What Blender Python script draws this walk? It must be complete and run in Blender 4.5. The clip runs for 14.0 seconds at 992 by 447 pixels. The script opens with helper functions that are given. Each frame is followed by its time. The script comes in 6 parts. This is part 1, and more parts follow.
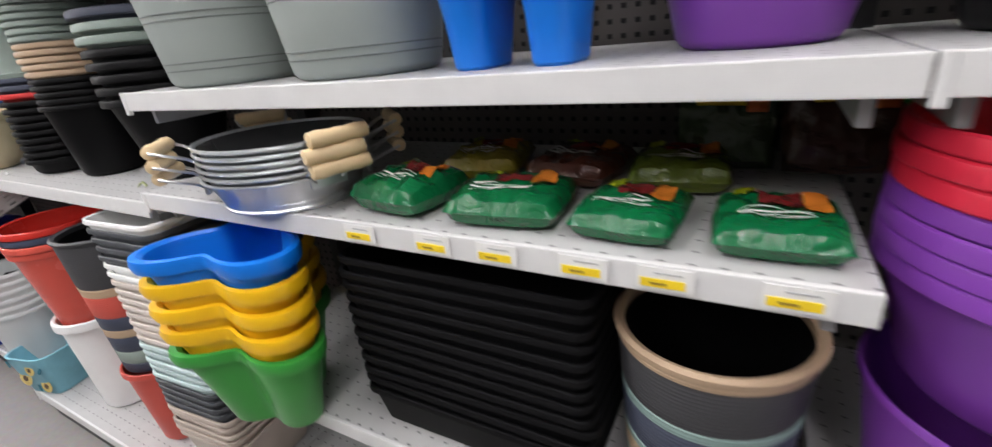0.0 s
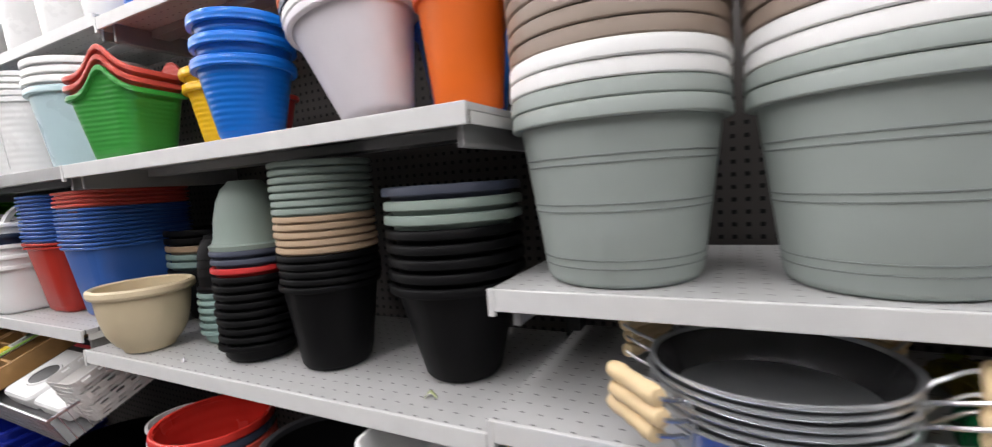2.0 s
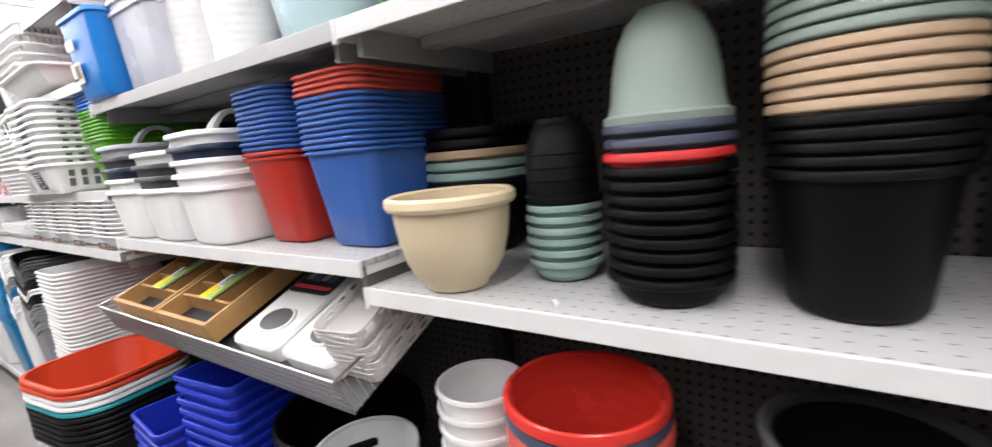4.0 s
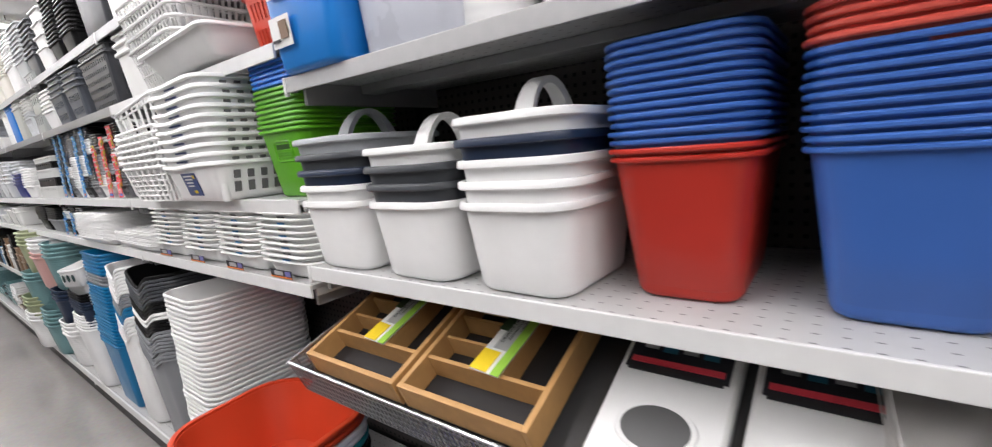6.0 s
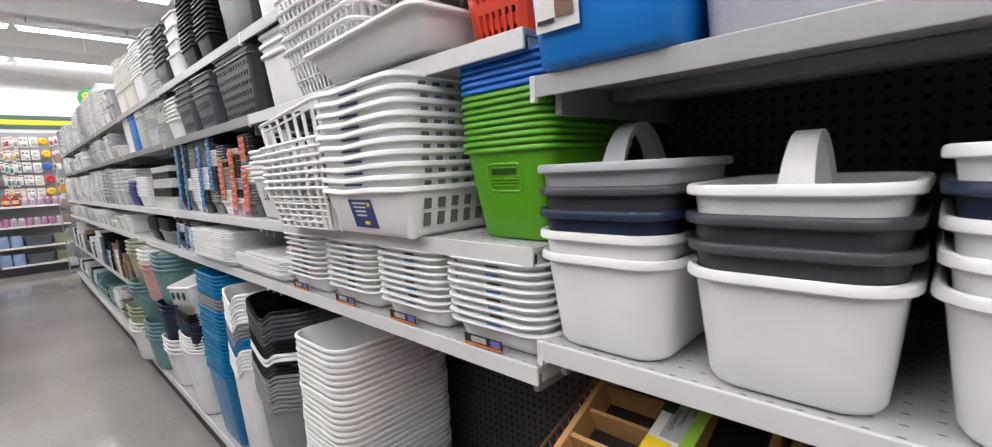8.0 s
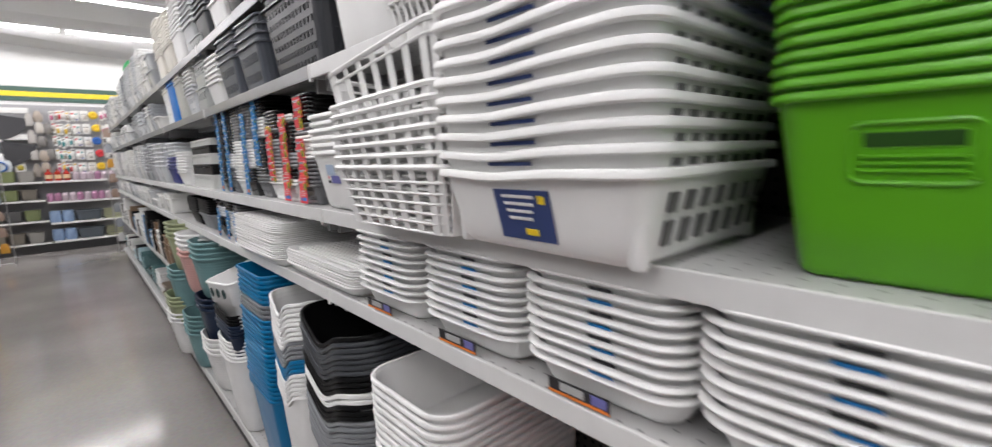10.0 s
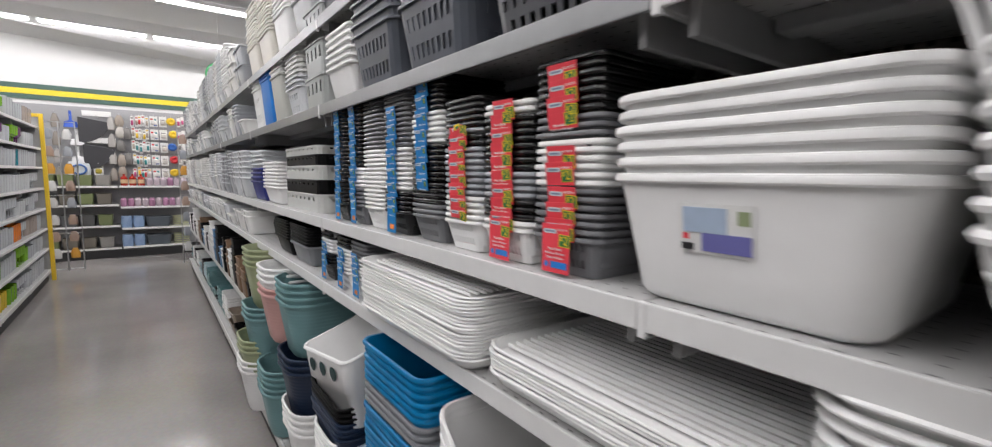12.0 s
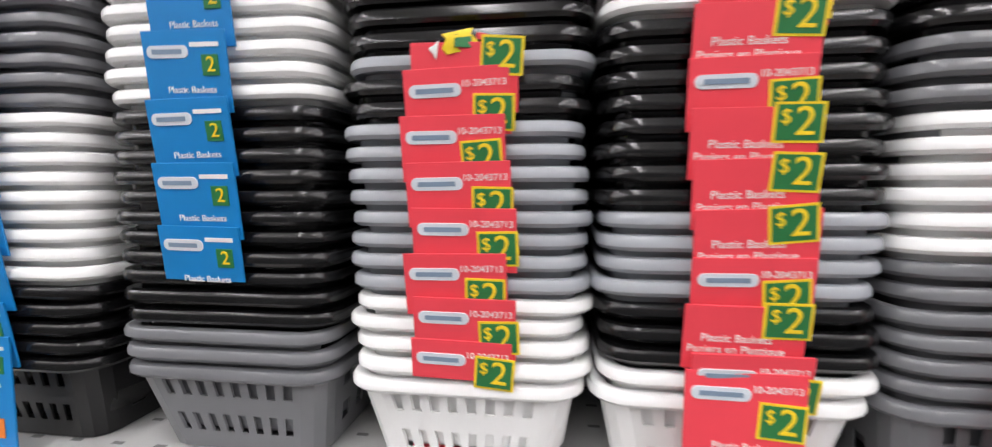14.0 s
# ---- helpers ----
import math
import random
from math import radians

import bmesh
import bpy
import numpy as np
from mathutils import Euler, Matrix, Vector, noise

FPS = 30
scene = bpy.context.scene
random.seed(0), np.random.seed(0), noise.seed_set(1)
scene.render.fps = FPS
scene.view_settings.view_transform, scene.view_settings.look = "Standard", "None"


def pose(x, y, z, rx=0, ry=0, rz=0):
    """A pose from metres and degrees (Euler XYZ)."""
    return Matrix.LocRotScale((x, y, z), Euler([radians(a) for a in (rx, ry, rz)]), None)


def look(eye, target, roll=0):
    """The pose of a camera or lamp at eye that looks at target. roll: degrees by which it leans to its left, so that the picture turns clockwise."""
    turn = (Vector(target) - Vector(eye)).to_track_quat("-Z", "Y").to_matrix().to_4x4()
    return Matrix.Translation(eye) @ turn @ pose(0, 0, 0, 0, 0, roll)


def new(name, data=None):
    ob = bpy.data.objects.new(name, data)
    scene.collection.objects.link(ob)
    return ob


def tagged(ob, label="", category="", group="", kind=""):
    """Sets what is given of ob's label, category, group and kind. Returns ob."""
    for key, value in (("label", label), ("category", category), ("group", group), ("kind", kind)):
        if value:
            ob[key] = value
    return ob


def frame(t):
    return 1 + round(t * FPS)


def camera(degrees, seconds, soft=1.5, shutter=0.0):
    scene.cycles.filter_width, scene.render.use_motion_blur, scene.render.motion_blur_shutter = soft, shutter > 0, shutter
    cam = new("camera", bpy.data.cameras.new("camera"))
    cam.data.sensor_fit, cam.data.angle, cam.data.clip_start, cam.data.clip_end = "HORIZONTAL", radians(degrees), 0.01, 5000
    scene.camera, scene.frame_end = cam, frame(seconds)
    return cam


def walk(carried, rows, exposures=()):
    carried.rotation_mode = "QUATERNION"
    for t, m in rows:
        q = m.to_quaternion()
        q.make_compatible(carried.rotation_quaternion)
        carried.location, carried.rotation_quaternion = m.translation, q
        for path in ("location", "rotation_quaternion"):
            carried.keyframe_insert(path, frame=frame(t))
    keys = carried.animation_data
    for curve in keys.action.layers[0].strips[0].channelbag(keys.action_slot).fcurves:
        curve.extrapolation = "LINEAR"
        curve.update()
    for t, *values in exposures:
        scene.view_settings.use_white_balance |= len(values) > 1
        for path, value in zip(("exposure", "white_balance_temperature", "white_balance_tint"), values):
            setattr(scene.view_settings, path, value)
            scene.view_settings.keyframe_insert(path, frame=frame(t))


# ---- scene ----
cam = camera(93.3, 14.0, soft=1.15, shutter=0.35)
EXPOSURES = [(0, 0.66), (1.5, 0.6), (2.0, 0.42), (3.0, 0.5), (4.0, 0.9), (6.3, 0.46), (7.7, 0.28), (9.8, 0.1), (11.0, -0.05), (12.0, -0.04), (12.8, 0.2), (13.4, 0.32), (14.0, 0.56)]
PATH = [
    (0, (-0.048, 0.088, 1.225), (-0.98, 1.686, 0.465), -5.8),
    (0.5, (-0.234, 0.13, 1.244), (-1.278, 1.707, 0.596), -6.7),
    (1, (-0.408, 0.056, 1.273), (-1.365, 1.735, 0.759), -6.2),
    (1.5, (-0.564, -0.052, 1.312), (-1.48, 1.704, 1.028), -3.6),
    (2, (-0.787, -0.045, 1.341), (-1.695, 1.727, 1.16), -4.0),
    (2.5, (-1.017, 0.01, 1.331), (-1.963, 1.766, 1.18), -4.1),
    (3, (-1.218, -0.002, 1.324), (-2.16, 1.752, 1.132), -4.7),
    (3.5, (-1.419, -0.051, 1.294), (-2.334, 1.713, 1.073), -5.0),
    (4, (-1.63, -0.042, 1.219), (-2.74, 1.587, 0.883), -5.2),
    (4.2, (-1.742, -0.048, 1.216), (-2.887, 1.557, 0.874), -5.1),
    (6.3, (-2.621, -0.063, 1.285), (-3.86, 1.473, 0.96), -4.8),
    (6.5, (-2.688, -0.066, 1.296), (-3.974, 1.433, 0.984), -4.9),
    (7, (-2.866, -0.072, 1.318), (-4.224, 1.37, 1.038), -5.3),
    (7.5, (-2.977, -0.094, 1.314), (-4.33, 1.357, 1.067), -4.9),
    (7.7, (-3.015, -0.083, 1.318), (-4.393, 1.349, 1.089), -3.4),
    (9.8, (-3.503, 0.043, 1.285), (-4.897, 1.446, 0.985), -2.7),
    (10, (-3.592, 0.067, 1.307), (-5.066, 1.386, 1.012), -1.8),
    (10.4, (-3.775, 0.087, 1.321), (-5.31, 1.334, 1.024), 0.5),
    (10.5, (-3.791, 0.09, 1.315), (-5.357, 1.306, 1.047), 0.7),
    (11, (-3.997, 0.054, 1.323), (-5.586, 1.244, 1.076), 1.0),
    (11.5, (-4.212, 0.055, 1.305), (-5.8, 1.243, 1.043), 0.9),
    (12, (-4.457, 0.084, 1.322), (-6.054, 1.272, 1.119), 0.7),
    (12.5, (-4.713, 0.068, 1.291), (-6.287, 1.295, 1.155), 2.2),
    (13, (-4.929, 0.108, 1.311), (-5.992, 1.798, 1.195), 1.5),
    (13.5, (-5.053, 0.258, 1.34), (-5.622, 2.168, 1.176), -3.3),
    (14, (-5.152, 0.322, 1.342), (-5.432, 2.295, 1.176), -0.3),
]
walk(cam, [(t, look(eye, target, roll)) for t, eye, target, roll in PATH], EXPOSURES)
LAMP_W = 60.0

# ---- light ----
world = bpy.data.worlds.new("store_air")
world.use_nodes = True
world.node_tree.nodes["Background"].inputs[0].default_value = (0.9, 0.95, 1.0, 1)
world.node_tree.nodes["Background"].inputs[1].default_value = 0.0
scene.world = world
LAMP_ROWS = [-13.35 + 1.98 * i for i in range(8)]
LAMP_Z = 3.3


# ---- materials ----
def nodes_of(name):
    m = bpy.data.materials.new(name)
    m.use_nodes = True
    t = m.node_tree
    return m, t, t.nodes["Principled BSDF"]


def bump_to(t, bsdf, height_socket, strength, distance):
    b = t.nodes.new("ShaderNodeBump")
    b.inputs["Strength"].default_value = strength
    b.inputs["Distance"].default_value = distance
    t.links.new(height_socket, b.inputs["Height"])
    t.links.new(b.outputs[0], bsdf.inputs["Normal"])


MADE = {}


def plastic(col, rough=0.38, name="plastic", ribs=0.0, clear=0.0):
    """Moulded plastic: faint mottling, dust and scuffs; ribs: spacing of fine moulded rings in metres."""
    key = (col, rough, ribs, clear)
    if key in MADE:
        return MADE[key]
    m, t, b = nodes_of(name)
    tc = t.nodes.new("ShaderNodeTexCoord")
    n1 = t.nodes.new("ShaderNodeTexNoise")
    n1.inputs["Scale"].default_value, n1.inputs["Detail"].default_value = 9, 5
    n2 = t.nodes.new("ShaderNodeTexNoise")
    n2.inputs["Scale"].default_value, n2.inputs["Detail"].default_value = 220, 2
    oi = t.nodes.new("ShaderNodeObjectInfo")
    for n in (n1, n2):
        t.links.new(tc.outputs["Object"], n.inputs["Vector"])
    ramp = t.nodes.new("ShaderNodeMapRange")
    ramp.inputs["To Min"].default_value, ramp.inputs["To Max"].default_value = 0.88, 1.07
    t.links.new(n1.outputs[0], ramp.inputs["Value"])
    vary = t.nodes.new("ShaderNodeMapRange")
    vary.inputs["To Min"].default_value, vary.inputs["To Max"].default_value = 0.94, 1.04
    t.links.new(oi.outputs["Random"], vary.inputs["Value"])
    mul = t.nodes.new("ShaderNodeMath")
    mul.operation = "MULTIPLY"
    t.links.new(ramp.outputs[0], mul.inputs[0])
    t.links.new(vary.outputs[0], mul.inputs[1])
    mix = t.nodes.new("ShaderNodeMix")
    mix.data_type, mix.blend_type = "RGBA", "MULTIPLY"
    mix.inputs["Factor"].default_value = 1
    mix.inputs["A"].default_value = (*col, 1)
    t.links.new(mul.outputs[0], mix.inputs["B"])
    t.links.new(mix.outputs["Result"], b.inputs["Base Color"])
    rr = t.nodes.new("ShaderNodeMapRange")
    rr.inputs["To Min"].default_value, rr.inputs["To Max"].default_value = rough - 0.08, rough + 0.14
    t.links.new(n1.outputs[0], rr.inputs["Value"])
    t.links.new(rr.outputs[0], b.inputs["Roughness"])
    b.inputs["IOR"].default_value = 1.46
    b.inputs["Specular IOR Level"].default_value = 0.16 if max(col) < 0.02 and rough > 0.3 else 0.5
    b.inputs["Subsurface Weight"].default_value = 0.0
    b.inputs["Transmission Weight"].default_value = clear
    if ribs:
        w = t.nodes.new("ShaderNodeTexWave")
        w.bands_direction = "Z"
        w.inputs["Scale"].default_value = 0.314 / ribs
        t.links.new(tc.outputs["Object"], w.inputs["Vector"])
        bump_to(t, b, w.outputs[0], 0.35, 0.002)
    else:
        bump_to(t, b, n2.outputs[0], 0.06, 0.001)
    MADE[key] = m
    return m


def plain(name, col, rough=0.6, metal=0.0, grain=60.0, amount=0.12, bump=0.1):
    if name in MADE:
        return MADE[name]
    m, t, b = nodes_of(name)
    tc = t.nodes.new("ShaderNodeTexCoord")
    n = t.nodes.new("ShaderNodeTexNoise")
    n.inputs["Scale"].default_value, n.inputs["Detail"].default_value = grain, 6
    t.links.new(tc.outputs["Object"], n.inputs["Vector"])
    mr = t.nodes.new("ShaderNodeMapRange")
    mr.inputs["To Min"].default_value, mr.inputs["To Max"].default_value = 1 - amount, 1 + amount
    t.links.new(n.outputs[0], mr.inputs["Value"])
    mix = t.nodes.new("ShaderNodeMix")
    mix.data_type, mix.blend_type = "RGBA", "MULTIPLY"
    mix.inputs["Factor"].default_value = 1
    mix.inputs["A"].default_value = (*col, 1)
    t.links.new(mr.outputs[0], mix.inputs["B"])
    t.links.new(mix.outputs["Result"], b.inputs["Base Color"])
    b.inputs["Roughness"].default_value, b.inputs["Metallic"].default_value = rough, metal
    bump_to(t, b, n.outputs[0], bump, 0.002)
    MADE[name] = m
    return m


def holes_material(name, col, hole, step, size, rough, slots=False):
    """Painted sheet metal or board punched with a regular grid of small holes; x and y (slots) or x and z (board)."""
    m, t, b = nodes_of(name)
    geo = t.nodes.new("ShaderNodeNewGeometry")
    sep = t.nodes.new("ShaderNodeSeparateXYZ")
    t.links.new(geo.outputs["Position"], sep.inputs[0])

    def cell(sock, st, half):
        a = t.nodes.new("ShaderNodeMath")
        a.operation = "PINGPONG"
        t.links.new(sock, a.inputs[0])
        a.inputs[1].default_value = st / 2
        c = t.nodes.new("ShaderNodeMath")
        c.operation = "LESS_THAN"
        t.links.new(a.outputs[0], c.inputs[0])
        c.inputs[1].default_value = half
        return c.outputs[0]

    u = cell(sep.outputs[0], step[0], size[0])
    v = cell(sep.outputs[1] if slots else sep.outputs[2], step[1], size[1])
    both = t.nodes.new("ShaderNodeMath")
    both.operation = "MULTIPLY"
    t.links.new(u, both.inputs[0])
    t.links.new(v, both.inputs[1])
    n = t.nodes.new("ShaderNodeTexNoise")
    n.inputs["Scale"].default_value, n.inputs["Detail"].default_value = 14, 8
    t.links.new(geo.outputs["Position"], n.inputs["Vector"])
    mr = t.nodes.new("ShaderNodeMapRange")
    mr.inputs["To Min"].default_value, mr.inputs["To Max"].default_value = 0.85, 1.1
    t.links.new(n.outputs[0], mr.inputs["Value"])
    base = t.nodes.new("ShaderNodeMix")
    base.data_type, base.blend_type = "RGBA", "MULTIPLY"
    base.inputs["Factor"].default_value = 1
    base.inputs["A"].default_value = (*col, 1)
    t.links.new(mr.outputs[0], base.inputs["B"])
    mix = t.nodes.new("ShaderNodeMix")
    mix.data_type = "RGBA"
    t.links.new(both.outputs[0], mix.inputs["Factor"])
    t.links.new(base.outputs["Result"], mix.inputs["A"])
    mix.inputs["B"].default_value = (*hole, 1)
    t.links.new(mix.outputs["Result"], b.inputs["Base Color"])
    b.inputs["Roughness"].default_value = rough
    inv = t.nodes.new("ShaderNodeMath")
    inv.operation = "SUBTRACT"
    inv.inputs[0].default_value = 1
    t.links.new(both.outputs[0], inv.inputs[1])
    bump_to(t, b, inv.outputs[0], 0.6, 0.004)
    return m


SHELF = plain("shelf_paint", (0.68, 0.68, 0.67), 0.42, 0.0, 25, 0.07, 0.03)
BRACKET = plain("bracket_paint", (0.3, 0.3, 0.3), 0.5, 0.0, 25, 0.08, 0.03)
DECK = holes_material("shelf_deck", (0.5, 0.5, 0.495), (0.16, 0.16, 0.16), (0.03, 0.03), (0.004, 0.0017), 0.45, True)
PEG = holes_material("pegboard_dark", (0.08, 0.072, 0.067), (0.002, 0.002, 0.002), (0.0254, 0.0254), (0.0048, 0.0044), 0.8)
STEEL = plain("upright_steel", (0.028, 0.028, 0.029), 0.5, 0.3, 40, 0.1, 0.05)
WALLP = plain("wall_paint", (0.66, 0.66, 0.65), 0.75, 0, 6, 0.04, 0.03)
CEIL = plain("ceiling_paint", (0.62, 0.62, 0.62), 0.85, 0, 30, 0.05, 0.1)
CHROME = plain("wire_chrome", (0.55, 0.55, 0.56), 0.28, 1.0, 80, 0.08, 0.02)
GALV = plain("galvanised", (0.62, 0.64, 0.66), 0.33, 0.9, 18, 0.2, 0.05)
WOOD = plain("pine", (0.62, 0.42, 0.2), 0.5, 0, 22, 0.18, 0.08)
HANDLEWOOD = plain("turned_wood", (0.72, 0.55, 0.32), 0.5, 0, 30, 0.15, 0.05)
FILM = plain("clear_film", (0.7, 0.7, 0.7), 0.15, 0, 40, 0.1, 0.4)
PAPER_W = plain("label_white", (0.78, 0.78, 0.76), 0.5, 0, 60, 0.05, 0.02)
YELLOW_L = plain("label_yellow", (0.85, 0.62, 0.02), 0.5, 0, 60, 0.06, 0.02)
RED_L = plain("label_red", (0.80, 0.06, 0.085), 0.42, 0, 50, 0.06, 0.02)
BLUE_L = plain("label_blue", (0.004, 0.2, 0.52), 0.42, 0, 50, 0.08, 0.02)
NAVY_L = plain("label_navy", (0.03, 0.055, 0.18), 0.42, 0, 50, 0.08, 0.02)
GREEN_L = plain("label_green", (0.02, 0.17, 0.05), 0.45, 0, 50, 0.08, 0.02)
LIME_L = plain("label_lime", (0.3, 0.55, 0.06), 0.45, 0, 50, 0.08, 0.02)
ORANGE_L = plain("label_orange", (0.75, 0.2, 0.03), 0.45, 0, 50, 0.08, 0.02)
BLACK_L = plain("label_black", (0.02, 0.02, 0.022), 0.45, 0, 50, 0.08, 0.02)

FLOOR_M, _t, _b = nodes_of("polished_concrete")
_tc = _t.nodes.new("ShaderNodeNewGeometry")
_n1 = _t.nodes.new("ShaderNodeTexNoise")
_n1.inputs["Scale"].default_value, _n1.inputs["Detail"].default_value = 0.9, 9
_n2 = _t.nodes.new("ShaderNodeTexNoise")
_n2.inputs["Scale"].default_value, _n2.inputs["Detail"].default_value = 45, 4
_r = _t.nodes.new("ShaderNodeValToRGB")
_r.color_ramp.elements[0].position, _r.color_ramp.elements[0].color = 0.3, (0.225, 0.211, 0.202, 1)
_r.color_ramp.elements[1].position, _r.color_ramp.elements[1].color = 0.7, (0.33, 0.312, 0.3, 1)
_m = _t.nodes.new("ShaderNodeMix")
_m.data_type, _m.blend_type = "RGBA", "OVERLAY"
_m.inputs["Factor"].default_value = 0.16
_rr = _t.nodes.new("ShaderNodeMapRange")
_rr.inputs["To Min"].default_value, _rr.inputs["To Max"].default_value = 0.06, 0.19
for _n in (_n1, _n2):
    _t.links.new(_tc.outputs["Position"], _n.inputs["Vector"])
_t.links.new(_n1.outputs[0], _r.inputs[0])
_t.links.new(_r.outputs[0], _m.inputs["A"])
_t.links.new(_n2.outputs[1], _m.inputs["B"])
_t.links.new(_m.outputs["Result"], _b.inputs["Base Color"])
_t.links.new(_n1.outputs[0], _rr.inputs["Value"])
_t.links.new(_rr.outputs[0], _b.inputs["Roughness"])
bump_to(_t, _b, _n2.outputs[0], 0.05, 0.002)

TUBE_M, _t, _b = nodes_of("fluorescent_tube")
_b.inputs["Emission Color"].default_value = (1.0, 0.98, 0.985, 1)
_b.inputs["Emission Strength"].default_value = 9.0

WHITE = (0.86, 0.86, 0.85)
BLACK = (0.0035, 0.0035, 0.004)
BK = (0.007, 0.007, 0.0075)
DKGREY = (0.055, 0.06, 0.068)
GREY = (0.22, 0.23, 0.245)
NAVY = (0.012, 0.024, 0.055)
SAGE = (0.27, 0.335, 0.295)
GREYPOT = (0.36, 0.405, 0.38)
MINT = (0.25, 0.36, 0.33)
TAN = (0.50, 0.36, 0.235)
TAUPE = (0.30, 0.235, 0.19)
CREAM = (0.68, 0.57, 0.38)
REDP = (0.60, 0.035, 0.025)
CORAL = (0.62, 0.09, 0.065)
BLUEP = (0.004, 0.18, 0.72)
ROYAL = (0.04, 0.125, 0.42)
YELLOW = (0.86, 0.50, 0.01)
GREENP = (0.04, 0.30, 0.045)
LIME = (0.11, 0.40, 0.012)
PURPLE = (0.20, 0.045, 0.36)
ORANGE = (0.85, 0.16, 0.01)
LBLUE = (0.50, 0.66, 0.70)
SLATE = (0.055, 0.065, 0.10)
TEALB = (0.0, 0.16, 0.36)
BLUSH = (0.62, 0.36, 0.33)


# ---- mesh helpers ----
def mesh_of(verts, faces, mats, fm=None, smooth=True):
    me = bpy.data.meshes.new("m")
    me.from_pydata([tuple(v) for v in verts], [], faces)
    for m in mats:
        me.materials.append(m)
    if fm is not None:
        me.polygons.foreach_set("material_index", fm)
    if smooth:
        me.polygons.foreach_set("use_smooth", [len(f) < 5 for f in faces])
        me.set_sharp_from_angle(angle=0.6)
    me.update()
    return me


def part(name, data, parent=None, label="", at=None):
    """Links a mesh (or a bmesh) as one object under a thing or a part."""
    ob = new(name, data)
    if parent is not None:
        ob.parent = parent
    if at is not None:
        ob.matrix_basis = at
    if label:
        tagged(ob, label)
    return ob


def box_mesh(sx, sy, sz, mat, bev=0.003, at=(0, 0, 0)):
    """A bevelled box whose base stands at at."""
    bm = bmesh.new()
    bmesh.ops.create_cube(bm, size=1)
    for v in bm.verts:
        v.co = Vector((v.co.x * sx, v.co.y * sy, v.co.z * sz))
    if bev:
        bmesh.ops.bevel(bm, geom=list(bm.edges), offset=min(bev, sx / 3, sy / 3, sz / 3), segments=2, affect="EDGES", profile=0.6)
    for v in bm.verts:
        v.co += Vector((at[0], at[1], at[2] + sz / 2))
    me = bpy.data.meshes.new("box")
    bm.to_mesh(me)
    bm.free()
    me.materials.append(mat)
    return me


def outline(w, d, r, k=4, m=1):
    """Rounded rectangle, k + 1 points to a corner and m pieces to a straight side, counter-clockwise from the right."""
    r = max(0.0005, min(r, w / 2 - 1e-4, d / 2 - 1e-4))
    pts = []
    for c, (sx, sy) in enumerate(((1, 1), (-1, 1), (-1, -1), (1, -1))):
        cx, cy = sx * (w / 2 - r), sy * (d / 2 - r)
        arc = [(cx + r * math.cos(math.pi / 2 * (c + i / k)), cy + r * math.sin(math.pi / 2 * (c + i / k))) for i in range(k + 1)]
        if pts:
            a, b = pts[-1], arc[0]
            pts += [(a[0] + (b[0] - a[0]) * i / m, a[1] + (b[1] - a[1]) * i / m) for i in range(1, m)]
        pts += arc
    a, b = pts[-1], pts[0]
    pts += [(a[0] + (b[0] - a[0]) * i / m, a[1] + (b[1] - a[1]) * i / m) for i in range(1, m)]
    return pts


def sweep(rings, mats, k=4, m=1, wave=None, mat_of=None, cap0=True, cap1=True):
    """Rings of (z, w, d, r), joined in order, the first and the last closed."""
    verts, faces, fm = [], [], []
    n = None
    for z, w, d, r in rings:
        o = outline(w, d, r, k, m)
        n = len(o)
        verts += [(x, y, z + (wave(x, y) if wave else 0)) for x, y in o]
    for i in range(len(rings) - 1):
        for j in range(n):
            faces.append((i * n + j, i * n + (j + 1) % n, (i + 1) * n + (j + 1) % n, (i + 1) * n + j))
            fm.append(mat_of(i) if mat_of else 0)
    if cap0:
        faces.append(tuple(reversed(range(n))))
        fm.append(0)
    if cap1:
        faces.append(tuple((len(rings) - 1) * n + j for j in range(n)))
        fm.append(0)
    return mesh_of(verts, faces, mats, fm)


def lathe(profile, mats, n=48, mat_of=None, sx=1.0, sy=1.0, caps=True):
    """Turned shape from (radius, z) points."""
    verts, faces, fm = [], [], []
    for r, z in profile:
        verts += [(sx * r * math.cos(2 * math.pi * j / n), sy * r * math.sin(2 * math.pi * j / n), z) for j in range(n)]
    for i in range(len(profile) - 1):
        for j in range(n):
            faces.append((i * n + j, i * n + (j + 1) % n, (i + 1) * n + (j + 1) % n, (i + 1) * n + j))
            fm.append(mat_of(i) if mat_of else 0)
    if caps:
        faces.append(tuple(reversed(range(n))))
        faces.append(tuple((len(profile) - 1) * n + j for j in range(n)))
        fm += [0, 0]
    return mesh_of(verts, faces, mats, fm)


